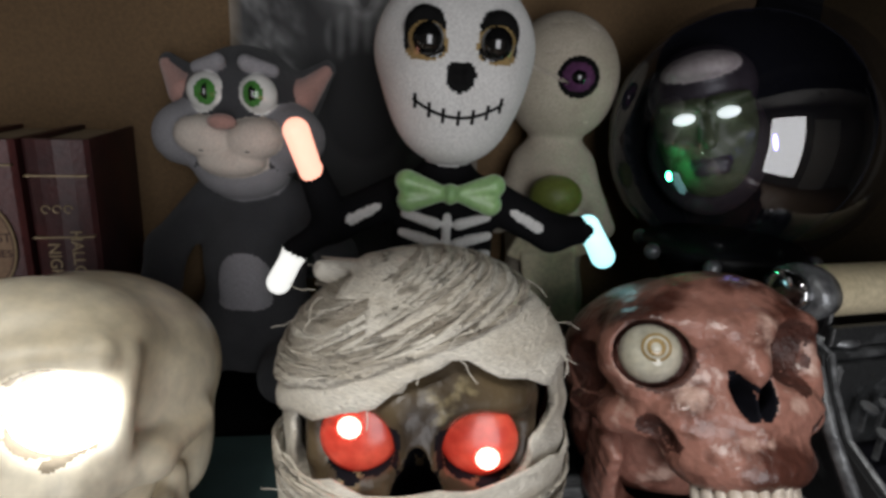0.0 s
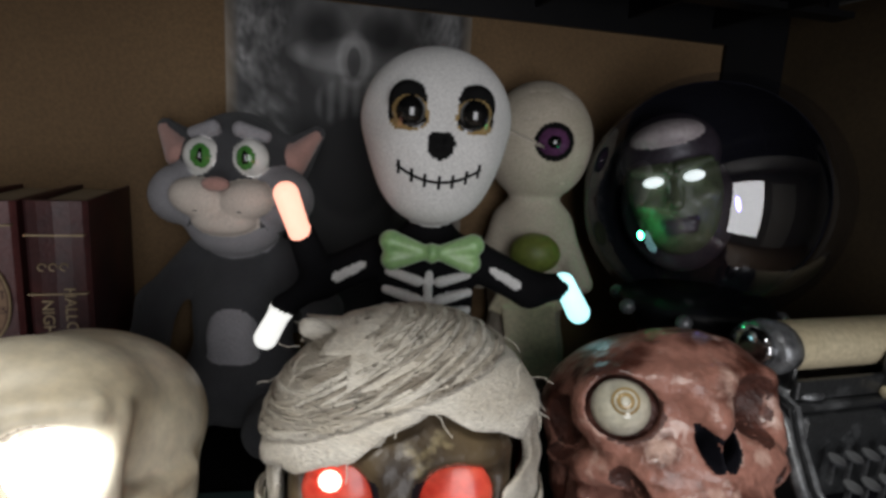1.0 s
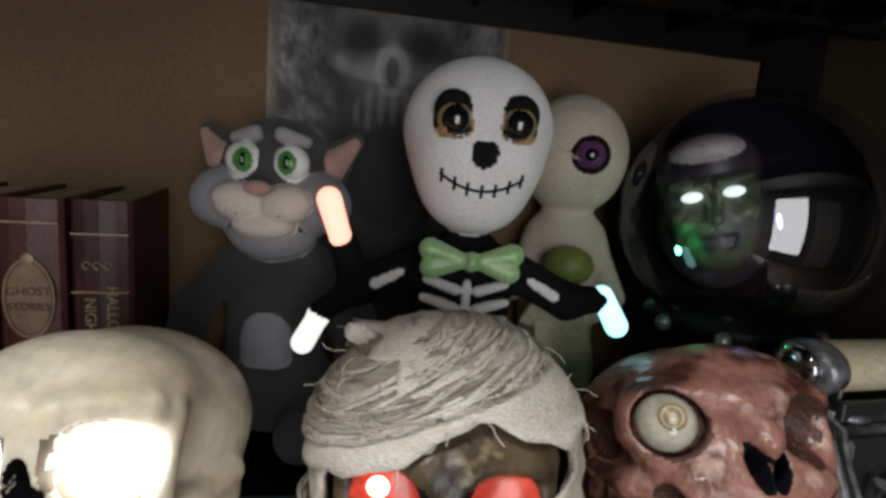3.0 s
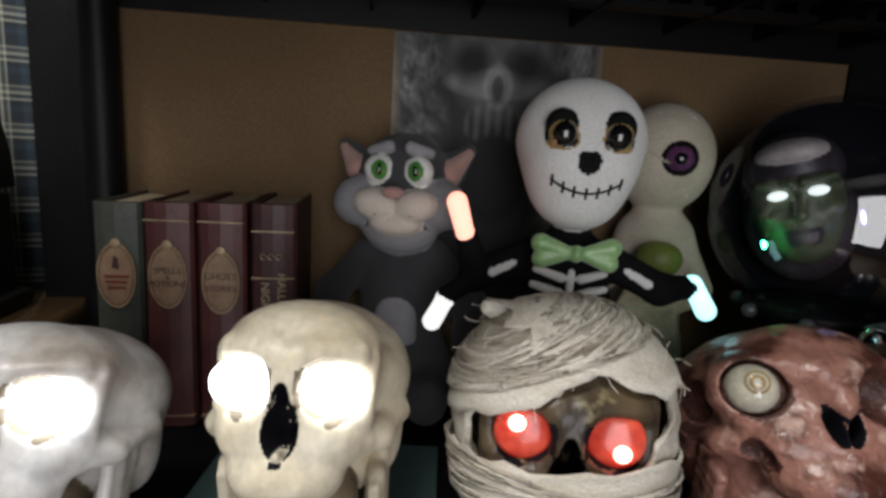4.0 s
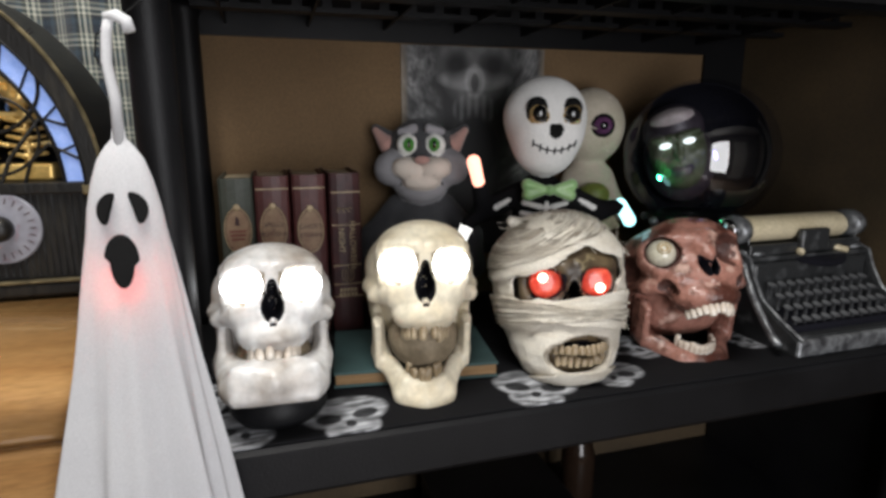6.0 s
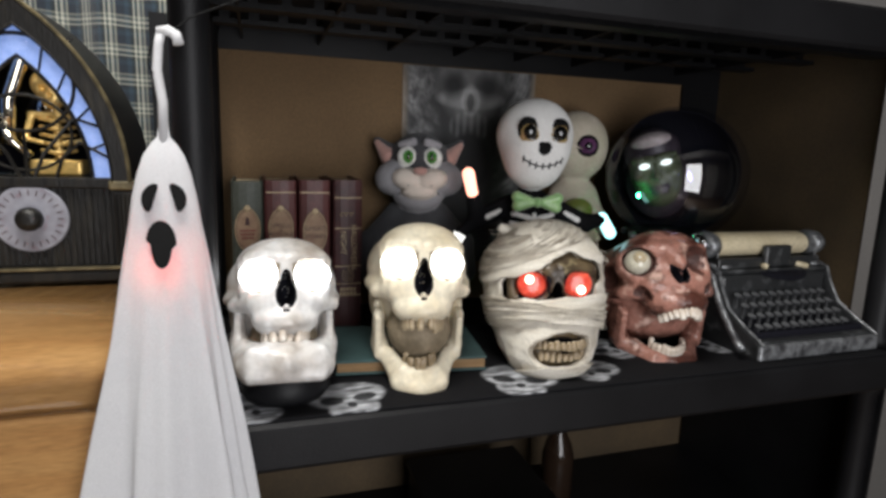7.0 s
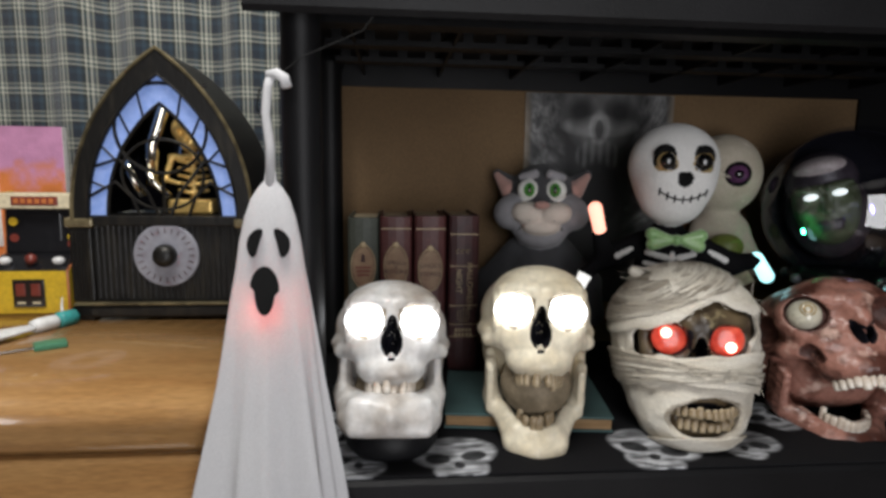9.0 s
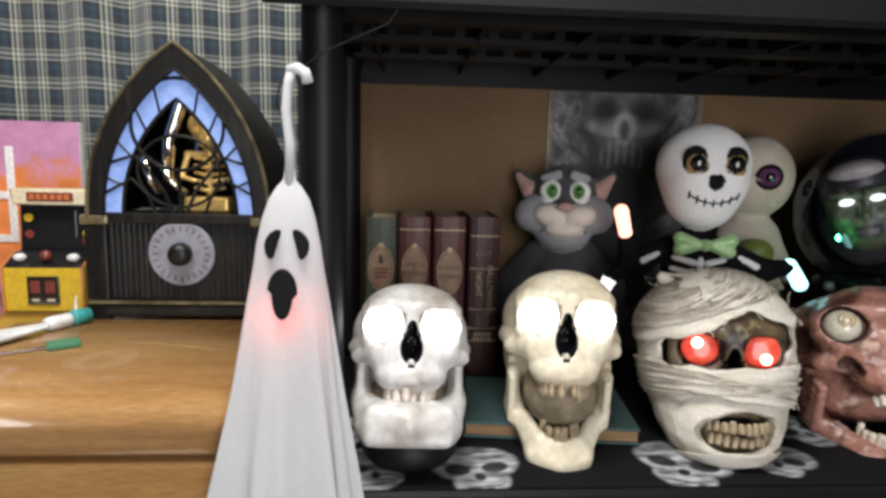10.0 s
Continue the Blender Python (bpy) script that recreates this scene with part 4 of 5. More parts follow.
first = book(-0.131, 0.047, 0.243, "cover_green", "old green-grey leather book with an oval label", "oval")
plate = oval_label(first, ())
for z, w in ((-0.002, 0.012), (-0.008, 0.011), (-0.014, 0.009)):
    part("bar", box((-w, -0.0006, z), (w, 0, z + 0.0025), 0), "maroon", plate)
part("bar", outline([(-0.004, 0.008), (0.003, 0.007), (0.002, 0.018), (-0.002, 0.021)], 0.0006), "dark_ink", plate, m=pose(0, -0.0006, 0))
oval_label(book(-0.081, 0.049, 0.245, "cover_red", "old maroon leather book of spells with an oval label", "plain"), (("SPELLS", 0.0095, 0.006), ("&", 0.006, -0.001), ("POTIONS", 0.0088, -0.008)))
oval_label(book(-0.028, 0.049, 0.246, "cover_red", "old maroon leather book of ghost stories with an oval label", "plain"), (("GHOST", 0.0098, 0.006), ("STORIES", 0.0085, -0.007)), 0.163)
night = book(0.025, 0.047, 0.247, "cover_brown", "old oxblood leather book with gilt title and pumpkin", "bands")
words("title", "HALLOWEEN", 0.0125, pose(0.009, -0.0044, 0.137, 90, 90, 0), "gilt", night)
words("title", "NIGHT", 0.0125, pose(-0.008, -0.0044, 0.145, 90, 90, 0), "gilt", night)
for x in (-0.009, -0.0045, 0, 0.0045, 0.009):
    part("gilt_pumpkin", tube([(x * (1 - (k / 5 - 1) ** 2 * 0.4), -0.0042, 0.079 + 0.0018 * k + 0.0005 * k) for k in range(10)], 0.0006, 5), "gilt", night)
part("gilt_stem", tube([(0, -0.0042, 0.1), (0.002, -0.0042, 0.103)], 0.0009, 5), "gilt", night)
for z, w in ((0.066, 0.013), (0.0585, 0.014)):
    for k in range(5):
        part("bar", box((-w + k * w * 0.42, -0.0042, z - 0.002), (-w + k * w * 0.42 + w * 0.3, -0.003, z + 0.003), 0), "gilt", night)
for k in range(3):
    part("gilt_flourish", tube([(-0.01 + k * 0.008 + 0.003 * math.cos(a), -0.0042, 0.192 + 0.003 * math.sin(a)) for a in np.linspace(0, 5, 9)], 0.0006, 5), "gilt", night)

flat = thing("book", pose(0.103, 0.419, DECK + 0.005, 0, 0, -7) @ Matrix.Diagonal((1.12, 1.0, 1.0, 1)), "teal cloth-bound book with tan page edges lying flat", "book")
part("cover", box((-0.10, 0.0, 0.018), (0.10, 0.165, 0.0215), 0.001), "cover_teal", flat)
part("cover", box((-0.10, 0.0, 0.0), (0.10, 0.165, 0.0035), 0.001), "cover_teal", flat)
part("page_block", box((-0.098, 0.002, 0.0036), (0.098, 0.163, 0.0179), 0.001), "cut_page", flat, "tan page edges")


# ---- soft dolls ----
def cat():
    P = [
        ("+", ell((0, 0, 0.272), (0.062, 0.052, 0.060)), 0.01, 0),
        ("+", ell((0, -0.006, 0.238), (0.060, 0.050, 0.040)), 0.02, 0),
        ("+", ell((0.050, -0.026, 0.250), (0.034, 0.034, 0.030), (0, 16, 0), True), 0.008, 1),
        ("+", ell((0, -0.022, 0.215), (0.044, 0.034, 0.025)), 0.014, 1),
        ("+", ell((0, 0.012, 0.12), (0.056, 0.046, 0.105)), 0.012, 0),
        ("+", ell((0, 0.01, 0.045), (0.072, 0.062, 0.05)), 0.02, 0),
        ("+", cap((0.044, 0.005, 0.185), (0.092, 0.0, 0.13), 0.019, 0.020, True), 0.012, 0),
        ("+", cap((0.092, 0.0, 0.13), (0.096, -0.02, 0.08), 0.020, 0.022, True), 0.010, 0),
        ("+", cap((0.045, -0.02, 0.03), (0.05, -0.075, 0.026), 0.026, 0.027, True), 0.012, 0),
        ("+", cap((0.050, 0.008, 0.284), (0.080, 0.008, 0.314), 0.026, 0.009, True), 0.008, 0),
        ("+", cap((0.060, -0.010, 0.288), (0.080, 0.001, 0.311), 0.015, 0.006, True), 0.002, 2),
        ("+", ell((0.0235, -0.058, 0.249), (0.0275, 0.020, 0.0185), (0, -10, 0), True), 0.003, 3),
        ("+", ell((0, -0.054, 0.228), (0.032, 0.019, 0.0140)), 0.003, 3),
        ("+", ell((0, -0.078, 0.264), (0.0135, 0.007, 0.0070)), 0.003, 2),
        ("-", cap((-0.034, -0.0765, 0.2375), (0.034, -0.0765, 0.2375), 0.0022), 0.002, 4),
        ("+", ell((0.0245, -0.045, 0.288), (0.0180, 0.012, 0.0175), None, True), 0.002, 5),
        ("+", ell((0.0228, -0.0485, 0.288), (0.0122, 0.0105, 0.0132), None, True), 0.001, 6),
        ("+", ell((0.0220, -0.052, 0.288), (0.0042, 0.0083, 0.0104), None, True), 0.001, 7),
        ("+", cap((0.013, -0.044, 0.3145), (0.036, -0.034, 0.309), 0.0075, 0.006, True), 0.002, 1),
        ("+", ell((0, -0.030, 0.104), (0.028, 0.011, 0.034)), 0.003, 1),
        ("+", cap((0.058, -0.050, 0.262), (0.071, -0.038, 0.266), 0.0016, 0.001, True), 0.001, 3),
        ("+", cap((0.056, -0.051, 0.254), (0.072, -0.040, 0.254), 0.0016, 0.001, True), 0.001, 3),
        ("+", cap((0.055, -0.050, 0.246), (0.068, -0.040, 0.242), 0.0016, 0.001, True), 0.001, 3),
    ]
    ob = solid("plush_cat", P, (-0.125, -0.11, -0.002), (0.125, 0.085, 0.345), 0.0021, ["plush_grey", "plush_light", "plush_pink", "plush_cream", "stitch", "eye_white", "eye_green", "pupil"])
    ob.matrix_basis = pose(0.195, 0.748, DECK + 0.004, -1.4, 0, -13) @ Matrix.Diagonal((1.02, 1.02, 1.075, 1))
    tagged(ob, "grey plush cat with green eyes and pale belly, seated upright", "plush toy")


cat()


def skeleton_doll():
    P = [
        ("+", ell((0, 0.005, 0.340), (0.068, 0.060, 0.064)), 0.01, 0),
        ("+", ell((0, -0.006, 0.292), (0.050, 0.048, 0.046)), 0.025, 0),
        ("+", ell((0.020, -0.026, 0.318), (0.030, 0.034, 0.03), None, True), 0.02, 0),
        ("+", ell((0, 0.004, 0.17), (0.047, 0.036, 0.085)), 0.006, 1),
        ("+", ell((0, 0.01, 0.07), (0.055, 0.045, 0.06)), 0.02, 1),
        ("+", cap((0.04, 0.0, 0.215), (0.098, -0.015, 0.19), 0.019, 0.017, True), 0.012, 1),
        ("+", cap((-0.098, -0.015, 0.19), (-0.112, -0.035, 0.235), 0.016, 0.012), 0.008, 1),
        ("+", cap((0.098, -0.015, 0.19), (0.122, -0.035, 0.200), 0.016, 0.012), 0.008, 1),
        ("+", cap((0.03, -0.01, 0.03), (0.045, -0.06, 0.02), 0.024, 0.024, True), 0.012, 1),
        # bow tie
        ("+", cap((0.004, -0.046, 0.228), (0.036, -0.044, 0.236), 0.0055, 0.010, True), 0.003, 2),
        ("+", cap((0.004, -0.046, 0.228), (0.034, -0.044, 0.220), 0.0055, 0.010, True), 0.003, 2),
        ("-", cap((0.010, -0.056, 0.228), (0.040, -0.058, 0.229), 0.003, 0.004, True), 0.003, 2),
        ("+", ell((0, -0.048, 0.228), (0.007, 0.009, 0.009)), 0.002, 2),
        # ribs
        ("+", cap((0, -0.034, 0.205), (0, -0.036, 0.10), 0.004), 0.001, 0),
        ("+", cap((0.010, -0.036, 0.199), (0.036, -0.024, 0.204), 0.0052, 0.0042, True), 0.001, 0),
        ("+", cap((0.010, -0.037, 0.182), (0.038, -0.024, 0.187), 0.0052, 0.0042, True), 0.001, 0),
        ("+", cap((0.010, -0.037, 0.165), (0.038, -0.024, 0.170), 0.0052, 0.0042, True), 0.001, 0),
        ("+", cap((0.012, -0.037, 0.148), (0.034, -0.026, 0.152), 0.0048, 0.004, True), 0.001, 0),
        ("+", cap((0.060, -0.018, 0.208), (0.082, -0.026, 0.197), 0.0062, 0.005, True), 0.001, 0),
        # eyes and face
        ("+", ell((0.0275, -0.047, 0.3525), (0.0165, 0.010, 0.0185), (0, 12, 0), True), 0.001, 3),
        ("+", ell((0.0265, -0.0520, 0.3455), (0.0140, 0.010, 0.0150), None, True), 0.001, 4),
        ("+", ell((0.0258, -0.0565, 0.346), (0.0118, 0.0090, 0.0122), None, True), 0.001, 5),
        # white bumps on the pupils are highlights put into the shape
        ("+", ell((0.0285, -0.0605, 0.351), (0.0022, 0.0026, 0.0022), None, True), 0.0005, 0),
        ("+", ell((0.0042, -0.060, 0.321), (0.0040, 0.004, 0.0056), (0, 18, 0), True), 0.001, 3),
    ]
    P += [
        ("+", cap((-0.114, -0.040, 0.240), (-0.124, -0.048, 0.272), 0.0095, 0.0105), 0.001, 6),
        ("+", cap((-0.128, -0.03, 0.168), (-0.142, -0.036, 0.140), 0.0095, 0.0105), 0.001, 7),
        ("+", cap((0.124, -0.036, 0.204), (0.139, -0.042, 0.178), 0.0095, 0.0105), 0.001, 8),
        ("+", cap((-0.104, -0.02, 0.185), (-0.128, -0.03, 0.168), 0.012, 0.010), 0.006, 1),
    ]
    ob = solid("skeleton_doll", P, (-0.165, -0.095, -0.006), (0.165, 0.075, 0.42), 0.0021, ["plush_white", "plush_black", "bow", "stitch", "eye_gold", "pupil", "stick_red", "stick_white", "stick_teal"])
    def on_face(x, z):
        y = np.linspace(-0.09, 0.0, 240)
        return y[np.argmax(shape_value(P, (np.full(240, x), y, np.full(240, z))) < 0)]
    lip = lambda x: 0.290 + 0.012 * (x / 0.034) ** 2
    seams = [[(x, lip(x)) for x in np.linspace(-0.035, 0.035, 17)]] + [[(x, lip(x) - 0.0055), (x, lip(x)), (x * 1.02, lip(x) + 0.0055)] for x in (-0.033, -0.022, -0.011, 0.001, 0.012, 0.023, 0.033)]
    bm = bmesh.new()
    bm.from_mesh(ob.data)
    for seam in seams:
        sewn = tube([(x, on_face(x, z) - 0.0004, z) for x, z in seam], 0.0014, 6)
        for f in sewn.faces:
            f.material_index, f.smooth = 3, True
        extra = bpy.data.meshes.new("seam")
        sewn.to_mesh(extra)
        sewn.free()
        bm.from_mesh(extra)
        bpy.data.meshes.remove(extra)
    bm.to_mesh(ob.data)
    bm.free()
    ob.matrix_basis = pose(0.378, 0.635, DECK + 0.004, 2, 1, -10) @ Matrix.Diagonal((1.05, 1.02, 1.05, 1))
    tagged(ob, "plush skeleton doll with green bow tie and glowing sticks", "plush toy")


skeleton_doll()


def mummy_doll():
    P = [
        ("+", ell((0, 0, 0.335), (0.062, 0.056, 0.074)), 0.01, 0),
        ("+", ell((0, 0.004, 0.16), (0.048, 0.040, 0.11)), 0.008, 0),
        ("+", ell((0, 0.0, 0.225), (0.046, 0.036, 0.05)), 0.012, 0),
        ("+", ell((0, 0.004, 0.06), (0.052, 0.042, 0.06)), 0.02, 0),
        ("+", cap((0.03, 0, 0.235), (0.058, -0.03, 0.165), 0.015, 0.014, True), 0.012, 0),
        ("+", ell((0.0, -0.055, 0.205), (0.028, 0.024, 0.024)), 0.004, 1),
        ("+", ell((0.010, -0.050, 0.336), (0.0225, 0.012, 0.0225)), 0.001, 2),
        ("+", ell((0.010, -0.0555, 0.336), (0.0165, 0.010, 0.0165)), 0.001, 3),
        ("+", ell((0.010, -0.0605, 0.336), (0.0085, 0.0075, 0.0085)), 0.001, 4),
        ("+", blk((-0.005, -0.045, 0.145), (0.034, 0.004, 0.03), 0.002, (14, 20, 10)), 0.002, 5),
        ("+", blk((0.03, -0.046, 0.155), (0.013, 0.003, 0.022), 0.002, (10, -30, -10)), 0.002, 5),
        ("+", blk((0.005, -0.044, 0.09), (0.03, 0.004, 0.05), 0.002, (6, -8, 0)), 0.002, 5),
        ("-", cap((-0.07, -0.03, 0.368), (0.0, -0.058, 0.360), 0.0014), 0.001, 6),
        ("-", cap((-0.07, -0.03, 0.362), (0.0, -0.060, 0.330), 0.0014), 0.001, 6),
        ("-", cap((-0.05, -0.035, 0.395), (0.06, -0.028, 0.385), 0.0014), 0.001, 6),
        ("-", cap((-0.06, -0.02, 0.30), (0.05, -0.04, 0.285), 0.0014), 0.001, 6),
        ("-", cap((0.0, -0.06, 0.31), (0.0, -0.045, 0.27), 0.0012), 0.001, 6),
    ]
    ob = solid("mummy_doll", P, (-0.085, -0.09, -0.002), (0.085, 0.07, 0.42), 0.0023, ["ecru", "apple", "stitch", "eye_purple", "pupil", "cream", "gauze_dirty"])
    ob.matrix_basis = pose(0.555, 0.768, DECK + 0.004, 0, 0, -18) @ Matrix.Diagonal((1.1, 1.05, 1.022, 1))
    tagged(ob, "one-eyed cloth mummy doll holding a green fruit", "plush toy")


mummy_doll()


# ---- fortune-teller globe ----
def globe():
    FACE = pose(-0.020, 0.034, 0.008, 0, -15, -36) @ Matrix.Diagonal((1.16, 1.16, 1.16, 1))
    c, r = Vector((0.701, 0.623, 1.293)), 0.137
    g = thing("globe_ornament", pose(*c), "glass globe with a green lit face inside, on a black stand", "ornament")
    shell = part("glass_ball", ball((0, 0, 0), r, 64), "globe", g, "clear dark glass ball", True)
    shell.visible_shadow = False
    # black half-shell added behind the face so the ball reads dark
    bm = ball((0, 0, 0), 0.98 * r, 64)
    bmesh.ops.bisect_plane(bm, geom=bm.verts[:] + bm.edges[:] + bm.faces[:], plane_co=(0.012, 0.022, 0), plane_no=(-0.5, -0.86, 0), clear_outer=True)
    part("added_half_shell", bm, "void", g, "added black half-shell that darkens the ball", True).modifiers.new("thickness", "SOLIDIFY").thickness = 0.001
    stand = part("stand", lathe([(0.085, -0.289), (0.088, -0.275), (0.075, -0.235), (0.06, -0.18), (0.058, -0.155), (0.075, -0.128), (0.085, -0.118), (0.080, -0.110), (0.03, -0.108)], 40), "black_plastic", g, "black turned stand", True)
    for a in range(0, 360, 45):
        part("boss", ball((0.088 * math.cos(radians(a)), 0.088 * math.sin(radians(a)), -0.122), 0.009, 12), "worn_metal", stand, smooth=True)
    P = [
        ("+", ell((0, 0, 0), (0.044, 0.042, 0.060)), 0.01, 0),
        ("+", ell((0, -0.02, -0.034), (0.028, 0.026, 0.028)), 0.02, 0),
        ("+", cap((0, -0.040, 0.012), (0, -0.053, -0.010), 0.0045, 0.0065), 0.006, 0),
        ("+", cap((0.006, -0.041, 0.022), (0.034, -0.030, 0.024), 0.005, 0.004, True), 0.006, 0),
        ("+", ell((0.026, -0.030, -0.008), (0.013, 0.012, 0.010), None, True), 0.008, 0),
        ("-", ell((0.018, -0.048, 0.012), (0.012, 0.012, 0.007), None, True), 0.004, 0),
        ("+", cap((-0.012, -0.044, -0.030), (0.012, -0.044, -0.030), 0.0035), 0.003, 1),
        ("+", cap((-0.010, -0.043, -0.0365), (0.010, -0.043, -0.0365), 0.0035), 0.003, 1),
        ("+", ell((0, 0.010, 0.034), (0.048, 0.048, 0.042)), 0.003, 1),
        ("+", ell((0, -0.012, 0.052), (0.034, 0.030, 0.016)), 0.003, 2),
        ("+", ell((0, 0.03, -0.02), (0.056, 0.03, 0.07)), 0.004, 1),
    ]
    solid("face", P, (-0.065, -0.065, -0.095), (0.065, 0.068, 0.08), 0.0018, ["witch", "hair", "turban"], g, FACE)
    for x in (-0.018, 0.018):
        part("eye", ball((x, -0.040, 0.012), (0.0095, 0.006, 0.0052)), "globe_eye", g, "white lit eye", True, FACE)
    part("lamp", ball((-0.036, -0.056, -0.034), (0.0022, 0.0022, 0.004)), "led_green", g, "green lamp", True, FACE)
    part("lamp", ball((0.050, -0.046, -0.020), (0.0018, 0.0018, 0.007)), "led_blue", g, "violet lamp", True, FACE)


globe()


# ---- typewriter ----
def typewriter():
    t = thing("typewriter", pose(0.802, 0.338, DECK + 0.004, 0, 0, 1) @ Matrix.Diagonal((1.0, 1.3, 1.03, 1)), "worn black antique typewriter with ivory roller", "typewriter")
    side = [(0.0, 0.0), (0.0, 0.026), (0.010, 0.032), (0.030, 0.044), (0.060, 0.066), (0.076, 0.098), (0.084, 0.124), (0.100, 0.131), (0.17, 0.128), (0.18, 0.0)]
    for x in (-0.137, 0.125):
        bm = bmesh.new()
        f = bm.faces.new([bm.verts.new((0, y, z)) for y, z in side])
        got = bmesh.ops.extrude_face_region(bm, geom=[f])
        bmesh.ops.translate(bm, verts=[v for v in got["geom"] if isinstance(v, bmesh.types.BMVert)], vec=(0.012, 0, 0))
        bmesh.ops.recalc_face_normals(bm, faces=bm.faces)
        bmesh.ops.bevel(bm, geom=bm.edges[:], offset=0.002, segments=2, affect="EDGES")
        part("side_frame", bm, "typewriter", t, m=pose(x, 0, 0))
        part("edge_strip", tube([(x + 0.006, y - 0.001, z + 0.001) for y, z in side[1:8]], 0.0025, 6), "worn_metal", t)
    part("front_bar", box((-0.137, -0.002, 0.0), (0.137, 0.016, 0.026), 0.004), "worn_metal", t)
    part("bed", box((-0.125, 0.004, 0.004), (0.125, 0.175, 0.03), 0.002), "typewriter", t)
    part("hood", box((-0.125, 0.080, 0.03), (0.125, 0.17, 0.118), 0.006), "typewriter", t)
    part("hood_ledge", box((-0.135, 0.082, 0.118), (0.135, 0.165, 0.127), 0.004), "typewriter", t)
    # a solid black disc takes the place of the opening's shade
    part("type_basket", lathe([(0.048, 0.0), (0.056, 0.002), (0.056, 0.006), (0.044, 0.008)], 32, 0.55), "void", t, "black disc standing in for the dark type basket opening", m=pose(0.02, 0.093, 0.118, 22))
    rng = random.Random(8)
    for k in range(15):
        a = radians(-75 + k * 150 / 14)
        part("type_bar", tube([(0.02 + 0.012 * math.sin(a), 0.086, 0.124), (0.02 + 0.046 * math.sin(a), 0.091 + 0.018 * math.cos(a), 0.130)], 0.0016, 5), "worn_metal", t)
    part("paper_curl", tube([(-0.032 + 0.105 * k / 8, 0.080 + 0.022 * math.sin(math.pi * k / 8), 0.131 + 0.003 * math.sin(k * 1.3)) for k in range(9)], 0.0055, 8), "platen", t, "yellowed torn paper curl", True)
    for x in (-0.110, 0.105):
        spool = part("spool_cover", lathe([(0.022, 0.0), (0.026, 0.003), (0.024, 0.007), (0.013, 0.008), (0.012, 0.006), (0.003, 0.006)], 28), "worn_metal", t, "rubbed metal spool cover", True, pose(x, 0.108, 0.1275))
        part("spool_pin", lathe([(0.003, 0.006), (0.003, 0.011), (0.001, 0.012)], 10), "chrome", spool)
    roller = part("roller", lathe([(0.008, -0.128), (0.0205, -0.126), (0.0215, -0.122), (0.0215, 0.085), (0.0205, 0.088), (0.008, 0.090)], 36), "platen", t, "ivory-coloured roller", True, pose(0, 0.112, 0.166, 0, 90, 0))
    for x, d in ((-0.118, -1), (0.118, 1)):
        part("roller_knob", lathe([(0.010, -0.014), (0.022, -0.012), (0.024, 0.0), (0.022, 0.012), (0.010, 0.014)], 28), "worn_metal", t, smooth=True, m=pose(x - 0.016 if d < 0 else x, 0.112, 0.166, 0, 90, 0))
        part("carriage_end", box((x - 0.010, 0.092, 0.125), (x - 0.004, 0.142, 0.178), 0.003), "typewriter", t)
    part("carriage_rail", box((-0.13, 0.086, 0.128), (0.112, 0.092, 0.146), 0.002), "typewriter", t)
    part("paper_guide", box((-0.03, 0.080, 0.130), (0.032, 0.090, 0.168), 0.004), "typewriter", t, m=pose(0, 0, 0))
    part("chrome_end", lathe([(0.006, -0.006), (0.017, -0.004), (0.018, 0.003), (0.006, 0.006)], 24), "chrome", t, smooth=True, m=pose(-0.152, 0.112, 0.168, 0, 90, 0))
    key = lathe([(0.0052, 0.0), (0.0062, 0.0012), (0.0062, 0.003), (0.0046, 0.0034)], 12)
    key_mesh = bpy.data.meshes.new("key")
    key.to_mesh(key_mesh)
    key.free()
    key_mesh.materials.append(M["worn_metal"])
    stem = joined([((-0.0016, -0.002, -0.022), (0.0016, 0.001, 0.0))])
    stem_mesh = bpy.data.meshes.new("key_stem")
    stem.to_mesh(stem_mesh)
    stem.free()
    stem_mesh.materials.append(M["worn_metal"])
    for row in range(4):
        for k in range(11):
            x, y, z = -0.108 + k * 0.0198 + row * -0.003 + 0.006, 0.068 - row * 0.0150, 0.084 - row * 0.0125
            ob = new("key", key_mesh)
            ob.parent, ob.matrix_basis = t, pose(x, y, z, 18)
            st = new("key_stem", stem_mesh)
            st.parent, st.matrix_basis = t, pose(x, y + 0.002, z)
    part("key_bed", box((-0.125, 0.016, 0.028), (0.125, 0.082, 0.040), 0.002), "void", t)
    part("return_lever", tube([(-0.150, 0.10, 0.135), (-0.156, 0.075, 0.12), (-0.160, 0.055, 0.08), (-0.158, 0.035, 0.045), (-0.160, 0.018, 0.026), (-0.166, 0.008, 0.02)], 0.004, 8, 0.0062), "worn_metal", t, "rubbed metal lever", True)


typewriter()


# ---- sideboard, curtain and what stands there ----
TOP = 1.115
sideboard = thing("sideboard", pose(0, 0, 0), "varnished brown wooden sideboard with rounded drawer fronts", "sideboard")
bm = bmesh.new()
prof = [(0.86, TOP), (0.312, TOP), (0.294, TOP - 0.0012), (0.278, TOP - 0.005), (0.266, TOP - 0.011), (0.258, TOP - 0.019), (0.254, TOP - 0.028), (0.255, TOP - 0.037), (0.259, TOP - 0.045), (0.264, TOP - 0.055), (0.266, TOP - 0.066), (0.274, TOP - 0.068), (0.86, TOP - 0.068)]
a = [bm.verts.new((-1.9, y + (0.045 if y < 0.8 else 0), z)) for y, z in prof]
b = [bm.verts.new((-0.232, y + (0.045 if y < 0.8 else 0), z)) for y, z in prof]
